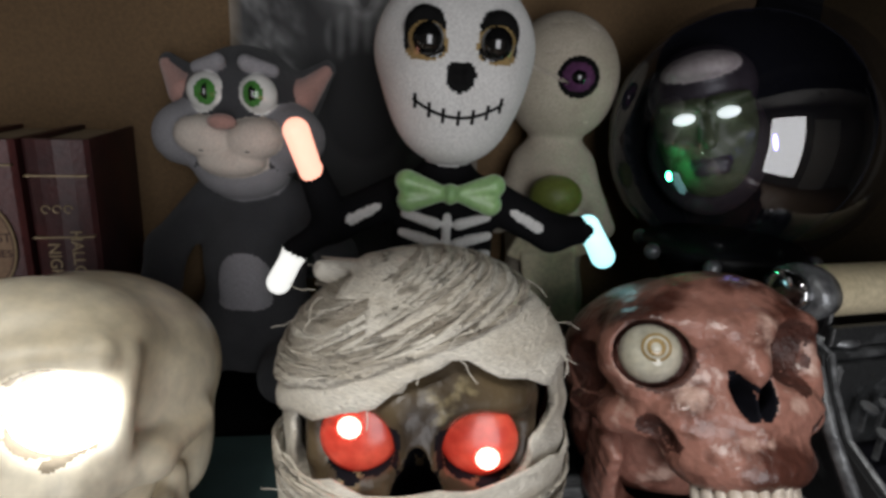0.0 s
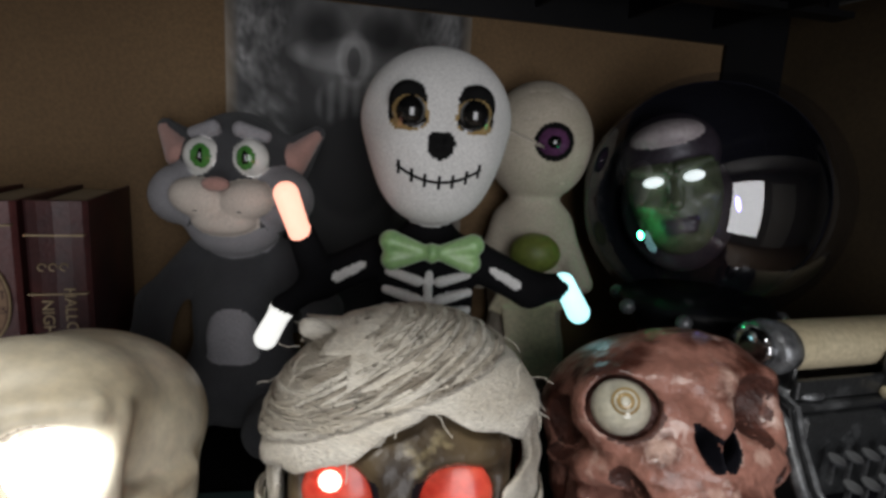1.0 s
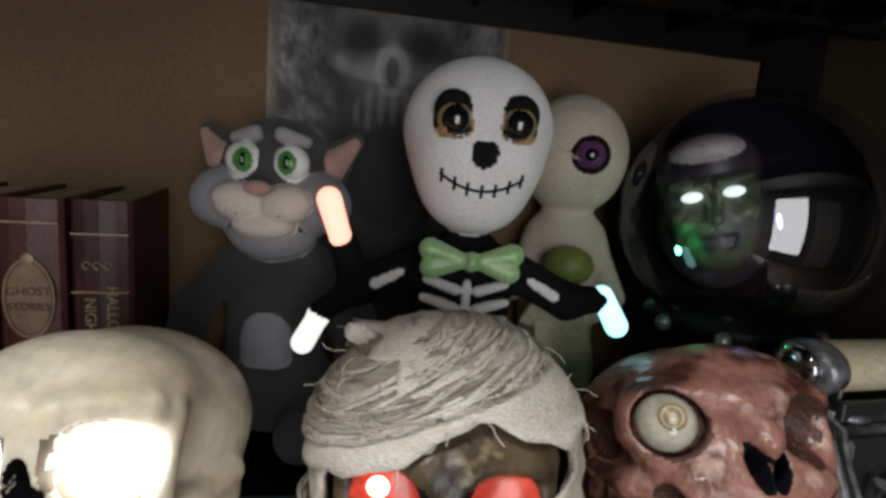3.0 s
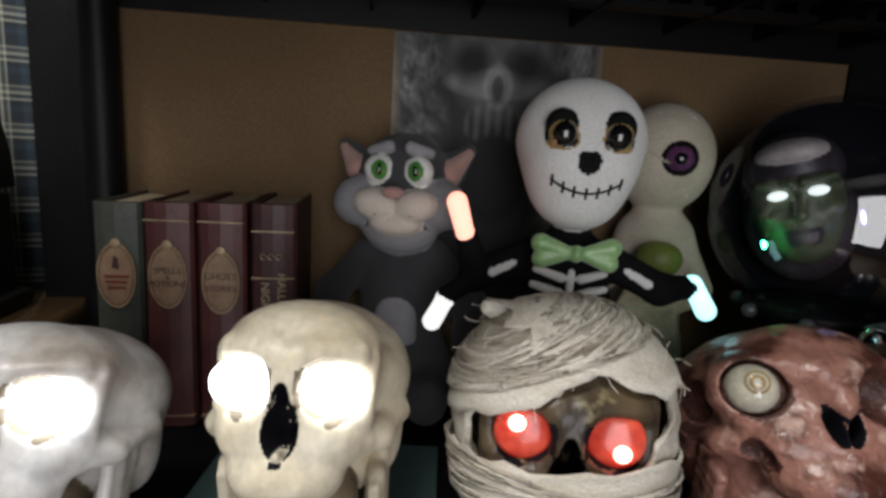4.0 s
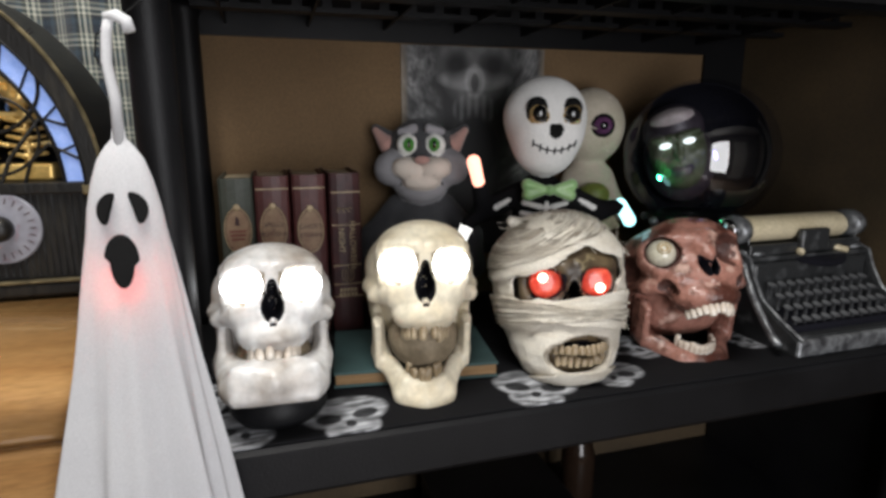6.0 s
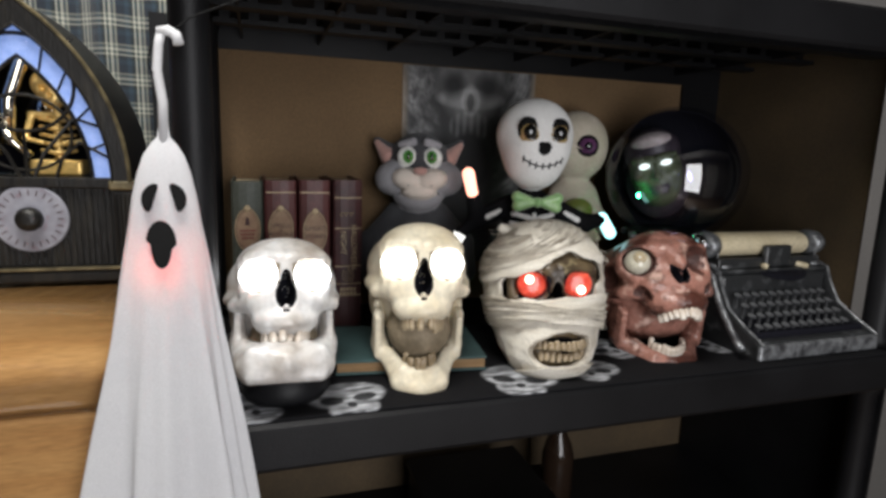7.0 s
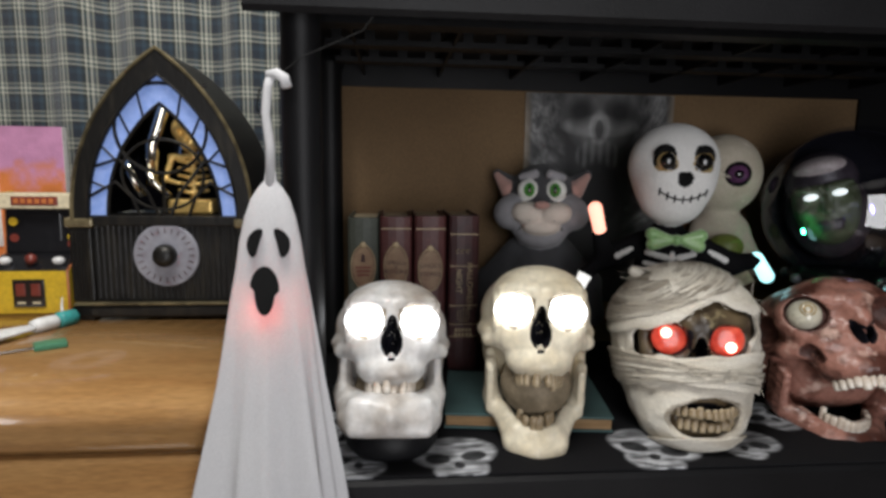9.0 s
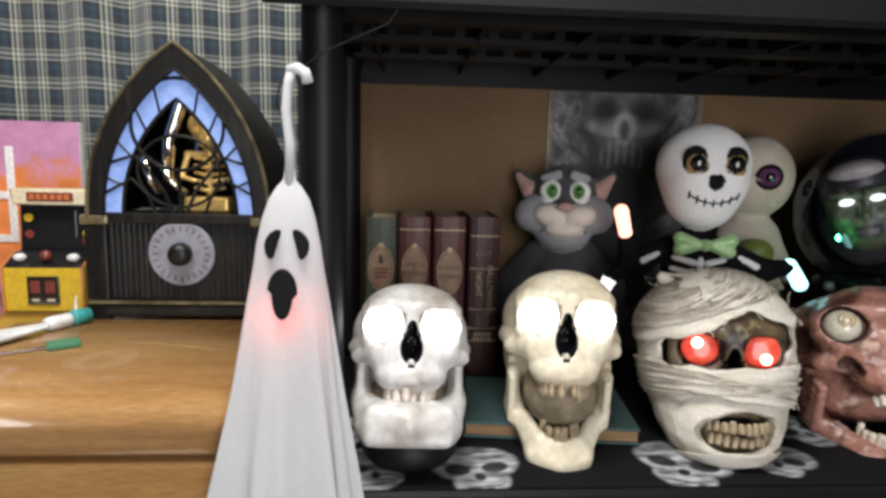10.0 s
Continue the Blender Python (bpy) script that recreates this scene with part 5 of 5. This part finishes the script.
for i in range(len(prof)):
    bm.faces.new((a[i], a[(i + 1) % len(prof)], b[(i + 1) % len(prof)], b[i]))
bm.faces.new(a[::-1])
bm.faces.new(b)
bmesh.ops.recalc_face_normals(bm, faces=bm.faces)
part("top", bm, "wood", sideboard, "top with a rounded glossy front edge", True)
part("body", box((-1.88, 0.330, 0.0), (-0.236, 0.86, TOP - 0.069), 0.003), "wood", sideboard)
for z in (0.98, 0.76, 0.54, 0.32):
    d = part("drawer_front", box((-1.1, 0.311, z - 0.15), (-0.240, 0.329, z + 0.058), 0.006, 3), "wood", sideboard)
    part("drawer_knob", ball((-0.71, 0.300, z - 0.04), 0.014), "steel", d, smooth=True)

u, v = np.meshgrid(np.linspace(0, 1, 260), np.linspace(0, 1, 40), indexing="ij")
x = -2.2 + u * 2.15
y = 0.90 + 0.016 * np.sin(u * 62 + 1.5 * np.sin(u * 17)) + 0.008 * np.sin(u * 131) * (0.4 + v)
z = 0.35 + v * 1.85
curtain = sheet("curtain", 260, 40, lambda a, b: (x, y, z), None, "plaid")
uv = curtain.data.uv_layers.new(name="UVMap")
run = np.concatenate([[0], np.cumsum(np.hypot(np.diff(x[:, 0]), np.diff(y[:, 0])))])
ids = np.zeros(len(curtain.data.loops), int)
curtain.data.loops.foreach_get("vertex_index", ids)
flat_uv = np.stack([(np.repeat(run, 40) / 0.046)[ids], (z.ravel() / 0.052)[ids]], 1)
uv.data.foreach_set("uv", flat_uv.ravel())
curtain.modifiers.new("thickness", "SOLIDIFY").thickness = 0.0015
tagged(curtain, "dark blue and cream plaid cotton curtain in loose folds", "curtain")
rod = thing("curtain_rod", pose(0, 0, 0), "plain steel curtain rod above the plaid curtain", "curtain rod")
part("rod", tube([(-2.25, 0.90, 2.2), (-0.02, 0.90, 2.2)], 0.009, 12), "steel", rod, smooth=True)
for xx in (-2.24, -0.03):
    part("bracket", joined([((xx - 0.008, 0.9, 2.19), (xx + 0.008, 1.0, 2.21))]), "steel", rod)


def gothic(w, h, z0, n=18):
    """Half of a pointed arch, from the springing to the tip."""
    s = h * h / w
    radius, k = (s + w) / 2, (s - w) / 2
    top = math.asin(h / radius)
    return [(radius * math.cos(top * i / n) - k, z0 + radius * math.sin(top * i / n)) for i in range(n + 1)]


def arch_ring(outer, inner, depth):
    """A pointed arch's frame between two outlines, open below."""
    bm = bmesh.new()
    o = outer + [(-x, z) for x, z in outer[-2::-1]]
    i = inner + [(-x, z) for x, z in inner[-2::-1]]
    rows = [[bm.verts.new((x, y, z)) for x, z in pts] for pts, y in ((o, 0), (i, 0), (i, depth), (o, depth))]
    for k in range(4):
        p, q = rows[k], rows[(k + 1) % 4]
        for j in range(len(o) - 1):
            bm.faces.new((p[j], p[j + 1], q[j + 1], q[j]))
    for j in (0, -1):
        bm.faces.new([r[j] for r in rows])
    bmesh.ops.recalc_face_normals(bm, faces=bm.faces)
    return bm


def radio():
    r = thing("cathedral_radio", pose(-0.417, 0.600, TOP) @ Matrix.Diagonal((1.125, 1.125, 1.125, 1)), "black and brass gothic radio with lit glass and dial", "radio")
    zs, w = 0.137, 0.115
    out, mid, inn, core = gothic(w, 0.219, zs), gothic(w - 0.020, 0.186, zs), gothic(w - 0.043, 0.150, zs), gothic(w - 0.008, 0.208, zs)
    part("base", box((-0.110, 0.004, 0.018), (0.110, 0.155, zs - 0.006), 0.003), "radio", r)
    part("plinth", box((-0.122, -0.010, 0.004), (0.122, 0.165, 0.021), 0.004), "radio", r)
    part("plinth_trim", box((-0.118, -0.012, 0.0215), (0.118, -0.002, 0.025), 0.001), "radio_edge", r, "rubbed brass line")
    for xx in (-0.108, 0.108):
        part("foot", box((xx - 0.012, -0.004, 0.0), (xx + 0.012, 0.02, 0.005), 0.001), "radio", r)
        col = part("column", box((xx - 0.014, -0.004, 0.025), (xx + 0.014, 0.03, zs - 0.012), 0.002), "radio", r)
        for k in range(5):
            part("flute", tube([(xx - 0.010 + k * 0.005, -0.005, 0.03), (xx - 0.010 + k * 0.005, -0.005, zs - 0.018)], 0.0016, 6), "radio", col)
        part("capital", box((xx - 0.018, -0.007, zs - 0.012), (xx + 0.018, 0.032, zs + 0.001), 0.003), "radio_edge", r)
    for k in range(26):
        xx = -0.09 + k * 0.0072
        part("reed", tube([(xx, 0.003, 0.028), (xx, 0.003, zs - 0.010)], 0.0012, 5), "radio", r)
    part("sill", box((-0.094, -0.004, zs - 0.010), (0.094, 0.05, zs + 0.004), 0.002), "radio", r)
    part("shell", arch_ring(out, core, 0.155), "radio", r)
    front = part("arch_frame", arch_ring(out, mid, 0.014), "radio", r, m=pose(0, -0.006, 0))
    part("arch_edge", tube([(x, -0.006, z) for x, z in out + [(-x, z) for x, z in out[-2::-1]]], 0.0026, 6), "radio_edge", r, "rubbed brass edge")
    part("inner_edge", tube([(x, -0.006, z) for x, z in mid + [(-x, z) for x, z in mid[-2::-1]]], 0.0018, 6), "radio", r)
    part("glass_band", arch_ring(mid, inn, 0.003), "radio_glass", r, "glittering coloured glass border lit from behind", m=pose(0, 0.002, 0))
    part("tracery", tube([(x, 0.0, z) for x, z in inn + [(-x, z) for x, z in inn[-2::-1]]], 0.0026, 6), "radio", r)
    ring = [(0.058 * math.sin(q), 0.0, 0.255 + 0.058 * math.cos(q)) for q in np.linspace(0, 2 * math.pi, 40)]
    part("tracery", tube(ring, 0.0024, 6), "radio", r)
    part("tracery", tube([(0.052 * math.sin(q), 0.0, 0.195 + 0.046 * math.cos(q)) for q in np.linspace(0, 2 * math.pi, 36)], 0.002, 6), "radio", r)
    for s in (-1, 1):
        part("tracery", tube([(s * 0.094, 0, 0.262 - 0.06), (s * 0.055, 0, 0.215), (s * 0.02, 0, 0.17), (s * 0.006, 0, zs)], 0.0024, 6), "radio", r)
        part("tracery", tube([(s * 0.095, 0, 0.165), (s * 0.06, 0, 0.185), (s * 0.04, 0, 0.165), (s * 0.03, 0, zs)], 0.0022, 6), "radio", r)
        part("tracery", tube([(s * 0.088, 0, 0.25), (s * 0.062, 0, 0.262)], 0.0022, 6), "radio", r)
        part("tracery", tube([(s * 0.060, 0, 0.312), (s * 0.036, 0, 0.296)], 0.0022, 6), "radio", r)
    part("tracery", tube([(0, 0, zs), (0, 0, 0.198)], 0.0022, 6), "radio", r)
    for k in (4, 8, 12, 15):
        for s in (-1, 1):
            part("lead_line", tube([(s * inn[k][0], 0.0005, inn[k][1]), (s * mid[k][0], 0.0005, mid[k][1])], 0.0016, 6), "radio", r)
    back = [(x, z) for x, z in core] + [(-x, z) for x, z in core[-2::-1]]
    part("back_plate", outline(back, 0.004), "void", r, m=pose(0, 0.148, 0))
    part("mirror_dish", lathe([(0.066, 0.0), (0.06, -0.012), (0.045, -0.022), (0.02, -0.028), (0.004, -0.03)], 40), "mirror", r, "curved polished reflector", True, pose(0.0, 0.085, 0.235, 90))
    part("mirror_strip", tube([(0.022, 0.03, 0.325), (-0.006, 0.028, 0.285), (-0.024, 0.03, 0.235), (-0.026, 0.032, 0.18)], 0.010, 8), "mirror", r, "bright curved strip", True)
    part("mirror_strip", tube([(-0.056, 0.02, 0.22), (-0.048, 0.018, 0.195), (-0.035, 0.02, 0.165)], 0.006, 8), "mirror", r, smooth=True)
    part("mirror_strip", tube([(-0.03, 0.02, 0.205), (-0.02, 0.018, 0.185), (0.0, 0.02, 0.165)], 0.005, 8), "mirror", r, smooth=True)
    disc = part("dial", lathe([(0.0425, 0.0), (0.0425, 0.003), (0.041, 0.0042), (0.012, 0.0045)], 48), "dial", r, "grey speckled dial", m=pose(0, 0.001, 0.088, 90))
    part("dial_knob", lathe([(0.015, 0.004), (0.015, 0.012), (0.012, 0.020), (0.004, 0.021)], 28), "radio", disc, "black knob", True)
    for k in range(24):
        q = 2 * math.pi * k / 24
        part("dial_mark", joined([((-0.0006, 0.030, 0.0043), (0.0006, 0.037, 0.0048))]), "dark_ink", disc, m=Matrix.Rotation(q, 4, "Z"))
    P = [
        ("+", ell((0, 0, 0.137), (0.026, 0.026, 0.026)), 0.01, 0),
        ("+", ell((0, -0.008, 0.115), (0.014, 0.014, 0.014)), 0.008, 0),
        ("-", ell((0.008, -0.024, 0.130), (0.005, 0.008, 0.005), None, True), 0.001, 0),
        ("-", ell((0, -0.024, 0.120), (0.003, 0.006, 0.004)), 0.001, 0),
        ("+", cap((0, 0, 0.11), (0, 0, 0.02), 0.005), 0.003, 0),
        ("+", cap((-0.028, 0, 0.092), (0.028, 0, 0.092), 0.005), 0.003, 0),
        ("+", cap((0.028, 0, 0.092), (0.034, -0.01, 0.055), 0.004, 0.004, True), 0.003, 0),
        ("+", cap((0.034, -0.01, 0.055), (0.012, -0.024, 0.050), 0.004, 0.003, True), 0.003, 0),
        ("+", blk((0, 0, 0.012), (0.03, 0.02, 0.012), 0.004), 0.004, 0),
    ]
    for k in range(5):
        P.append(("+", cap((0.002, -0.012, 0.083 - 0.012 * k), (0.019, 0.0, 0.086 - 0.012 * k), 0.0034, 0.003, True), 0.001, 0))
    part("bulb", ball((0.022, 0.012, 0.318), 0.005, 12), "warm_bulb", r, "small warm lamp above the figure", True)
    figure = solid("skeleton_figurine", P, (-0.045, -0.04, -0.002), (0.045, 0.03, 0.165), 0.0016, ["gold"])
    figure.matrix_basis = pose(-0.388, 0.645, TOP + 1.125 * zs + 0.005) @ Matrix.Diagonal((1.12, 1.12, 0.95, 1))
    tagged(figure, "gold-plated skeleton figurine seated inside the radio's arch", "figurine")


radio()


def arcade():
    t = thing("toy_arcade_cabinet", pose(-0.641, 0.636, TOP, 0, 0, 2) @ Matrix.Diagonal((1.15, 1.1, 1.095, 1)), "miniature yellow arcade cabinet with dark screen", "toy")
    side = [(0.0, 0.0), (0.0, 0.062), (0.028, 0.078), (0.046, 0.082), (0.054, 0.145), (0.038, 0.150), (0.034, 0.170), (0.075, 0.172), (0.095, 0.0)]
    for xx in (-0.052, 0.049):
        bm = bmesh.new()
        f = bm.faces.new([bm.verts.new((0, y, z)) for y, z in side])
        got = bmesh.ops.extrude_face_region(bm, geom=[f])
        bmesh.ops.translate(bm, verts=[v for v in got["geom"] if isinstance(v, bmesh.types.BMVert)], vec=(0.003, 0, 0))
        bmesh.ops.recalc_face_normals(bm, faces=bm.faces)
        part("side_panel", bm, "yellow", t, m=pose(xx, 0, 0))
        part("edge_trim", tube([(xx + 0.0015, y, z) for y, z in side[:7]], 0.0018, 5), "orange_trim", t)
    part("lower_body", box((-0.049, 0.002, 0.0), (0.049, 0.09, 0.062), 0.001), "yellow", t)
    part("coin_door", box((-0.020, -0.0005, 0.010), (0.020, 0.003, 0.050), 0.001), "screen", t)
    for xx in (-0.0095, 0.0095):
        part("coin_slot", box((xx - 0.006, -0.002, 0.026), (xx + 0.006, 0.0, 0.044), 0.001), "maroon", t)
        part("bar", box((xx - 0.005, -0.0012, 0.015), (xx + 0.005, 0.0, 0.018), 0), "cream", t)
    part("control_panel", outline([(0.0, 0.062), (0.03, 0.080), (0.05, 0.083), (0.05, 0.06)], 0.098), "screen", t, m=pose(0.049, 0.002, 0, 0, 0, 90))
    for xx in (-0.034, 0.034):
        part("button", ball((xx, 0.014, 0.075), (0.008, 0.008, 0.006), 16), "white_plastic", t, smooth=True)
    part("stick", ball((0, 0.012, 0.078), 0.0075, 16), "maroon", t, smooth=True)
    part("screen_surround", outline([(0.046, 0.083), (0.052, 0.147), (0.07, 0.147), (0.07, 0.083)], 0.098), "screen", t, m=pose(0.049, 0, 0, 0, 0, 90))
    part("screen", box((-0.024, 0.0475, 0.090), (0.024, 0.052, 0.140), 0.001), "screen", t, m=pose(0, 0, 0, 0))
    for xx, zz, mt in ((-0.038, 0.128, "yellow"), (0.038, 0.126, "white_plastic"), (-0.038, 0.104, "maroon"), (0.038, 0.106, "yellow"), (0.037, 0.095, "maroon")):
        part("decal", lathe([(0.006, 0), (0.006, 0.001)], 14), mt, t, m=pose(xx, 0.048, zz, 85))
    sign = part("marquee", box((-0.050, 0.032, 0.148), (0.050, 0.07, 0.1705), 0.002), "cream", t)
    part("sign_plate", box((-0.030, 0.0305, 0.153), (0.030, 0.033, 0.166), 0.001), "maroon", sign)
    for k in range(6):
        part("bar", box((-0.026 + k * 0.009, 0.0295, 0.156), (-0.020 + k * 0.009, 0.031, 0.163), 0), "orange_trim", sign)


arcade()


def canvas_ink(u, v):
    n = smooth_noise(u, v, 14, 31) - 0.5 + 0.6 * (smooth_noise(u, v, 40, 32) - 0.5)
    k = np.clip(((v + 0.14 * n) - 0.66) * 7, 0, 1) + np.clip((0.17 - (v + 0.1 * n)) * 7, 0, 1)
    g = 1 + 0.25 * n
    return (0.62 * (1 - k) + 0.42 * k) * g, (0.20 * (1 - k) + 0.20 * k) * g, (0.06 * (1 - k) + 0.33 * k) * g


painting = thing("painting", Matrix.Translation((-0.641 + 0.583 * 1.095, 0.082, TOP - TOP * 1.1)) @ Matrix.Diagonal((1.095, 1, 1.1, 1)), "purple and orange painted canvas with white letters, leaning upright", "painting")
face = sheet("canvas", 90, 80, lambda u, v: (-0.90 + u * 0.317, 0.678 + 0 * u, TOP + 0.001 + v * 0.268), canvas_ink, "canvas", painting)
part("stretcher", box((-0.90, 0.6785, TOP), (-0.583, 0.694, TOP + 0.269), 0.002), "paint_white", painting)
for lo, hi in (((-0.694, 1.197), (-0.682, 1.345)), ((-0.778, 1.197), (-0.694, 1.209)), ((-0.778, 1.264), (-0.694, 1.276)), ((-0.778, 1.209), (-0.766, 1.264)),
               ((-0.812, 1.197), (-0.800, 1.276)), ((-0.876, 1.264), (-0.812, 1.276)), ((-0.888, 1.197), (-0.876, 1.276))):
    part("letter_stroke", box((lo[0], 0.6755, lo[1]), (hi[0], 0.6778, hi[1]), 0.0008, 1), "paint_white", painting)

glue = thing("glue_tube", pose(-0.592, 0.487, TOP + 0.009, 0, 0, 62), "white squeezed plastic tube with a teal cap", "tube")
part("body", lathe([(0.026, -0.055), (0.024, -0.045), (0.0185, -0.01), (0.012, 0.03), (0.011, 0.036)], 24, 0.35), "white_plastic", glue, smooth=True, m=pose(0.005, 0, 0, 0, 90, 0) @ Matrix.Rotation(radians(90), 4, "Z"))
part("neck", lathe([(0.0085, 0.03), (0.010, 0.04), (0.010, 0.062), (0.006, 0.066)], 20), "white_plastic", glue, smooth=True, m=pose(0.012, 0, 0.001, 0, 90, 0))
part("cap", lathe([(0.011, 0.066), (0.0115, 0.07), (0.011, 0.09), (0.006, 0.092)], 20), "teal_tip", glue, "teal screw cap", True, pose(0.012, 0, 0.002, 0, 90, 0))
part("pull_tab", tube([(0.085, 0.0, 0.008), (0.087, 0.004, 0.02), (0.09, 0.006, 0.032)], 0.0025, 6, 0.0008), "white_plastic", glue)
knife = thing("craft_knife", pose(-0.552, 0.432, TOP + 0.003, 0, 0, 34), "thin steel craft blade with a green plastic grip", "tool")
part("blade", joined([((-0.065, -0.002, -0.001), (0.03, 0.002, 0.001))]), "steel", knife)
part("grip", box((0.03, -0.012, -0.003), (0.066, 0.012, 0.005), 0.002), "green_clip", knife)
pouch = thing("pouch", pose(-0.82, 0.665, TOP), "small black zipped pouch lying on the sideboard", "pouch")
part("body", lathe([(0.03, 0.0), (0.038, 0.006), (0.034, 0.014), (0.01, 0.018)], 20, 0.5), "cloth_black", pouch, smooth=True)
part("pull", tube([(0.03, 0.0, 0.012), (0.045, -0.008, 0.01)], 0.002, 6), "worn_metal", pouch)


# ---- hanging ghost ----
def ghost():
    g = thing("ghost_decoration", pose(-0.197, 0.289, 0.028), "hanging white cloth ghost with black eyes and mouth", "decoration")
    prof = [(0.0045, 1.318), (0.006, 1.306), (0.012, 1.299), (0.019, 1.288), (0.025, 1.270), (0.0305, 1.245), (0.034, 1.22), (0.039, 1.19), (0.045, 1.15), (0.052, 1.10), (0.060, 1.05), (0.068, 1.0), (0.076, 0.94), (0.088, 0.86), (0.096, 0.80), (0.112, 0.66), (0.118, 0.60)]
    bm = bmesh.new()
    seg, rings = 120, []
    lean = lambda z: -0.008 * (1.3 - z) / 0.3
    for r, z in prof:
        k = min(1, max(0, (1.24 - z) / 0.3))
        ring = []
        for i in range(seg):
            a = 2 * math.pi * i / seg
            f = 1 + k * (0.16 * math.sin(7 * a + 1.0) + 0.09 * math.sin(11 * a + 2 + 3 * z) + 0.03 * math.sin(19 * a))
            ring.append(bm.verts.new((r * f * math.cos(a) + lean(z), (0.42 if math.sin(a) < 0 else 0.10) * r * f * math.sin(a), z)))
        rings.append(ring)
    for p, q in zip(rings, rings[1:]):
        for i in range(seg):
            bm.faces.new((p[i], q[i], q[(i + 1) % seg], p[(i + 1) % seg]))
    cloth = part("sheet", bm, "ghost", g, "thin white draped cloth", True)
    cloth.modifiers.new("thickness", "SOLIDIFY").thickness = 0.0008
    eye = [(0.0062 * math.sin(q) + 0.002 * math.cos(2 * q), 0.0145 * math.cos(q)) for q in np.linspace(0, 2 * math.pi, 24, endpoint=False)]
    part("eye", outline(eye, 0.004, 0.001), "stitch", g, m=pose(-0.0135, -0.0175, 1.247, -8, 16, -22))
    part("eye", outline([(-x, z) for x, z in eye], 0.004, 0.001), "stitch", g, m=pose(0.0130, -0.0175, 1.247, -8, -12, 22))
    mouth = [((0.0140 if z > 0 else 0.0095) * math.sin(q), 0.024 * math.cos(q)) for q in np.linspace(0, 2 * math.pi, 32, endpoint=False) for z in [math.cos(q)]]
    part("mouth", outline(mouth, 0.004, 0.001), "stitch", g, m=pose(-0.004, -0.0225, 1.200, -6, 0, 0))
    part("bulb", ball((-0.006, -0.004, 1.176), 0.004), "ghost_bulb", g, "small red lamp inside the cloth", True)
    part("tie", tube([(0.0, 0.0, 1.30), (0.001, 0.0, 1.34), (-0.003, 0.002, 1.37), (-0.001, 0.004, 1.395), (0.002, 0.006, 1.408)], 0.0048, 10, 0.0042), "ghost", g, "twisted white cloth strip", True)
    part("tie_end", tube([(-0.001, 0.006, 1.407), (0.008, 0.004, 1.409), (0.016, 0.0, 1.404), (0.018, -0.002, 1.396)], 0.0048, 8, 0.0055), "ghost", g, smooth=True)
    part("wire", tube([(-0.004, 0.004, 1.36), (-0.010, -0.004, 1.375), (-0.008, 0.0, 1.392), (0.004, 0.008, 1.404), (0.03, 0.01, 1.425), (0.09, 0.02, 1.455), (0.10, 0.02, 1.468)], 0.0009, 6), "stitch", g, "thin black hanging wire")


ghost()
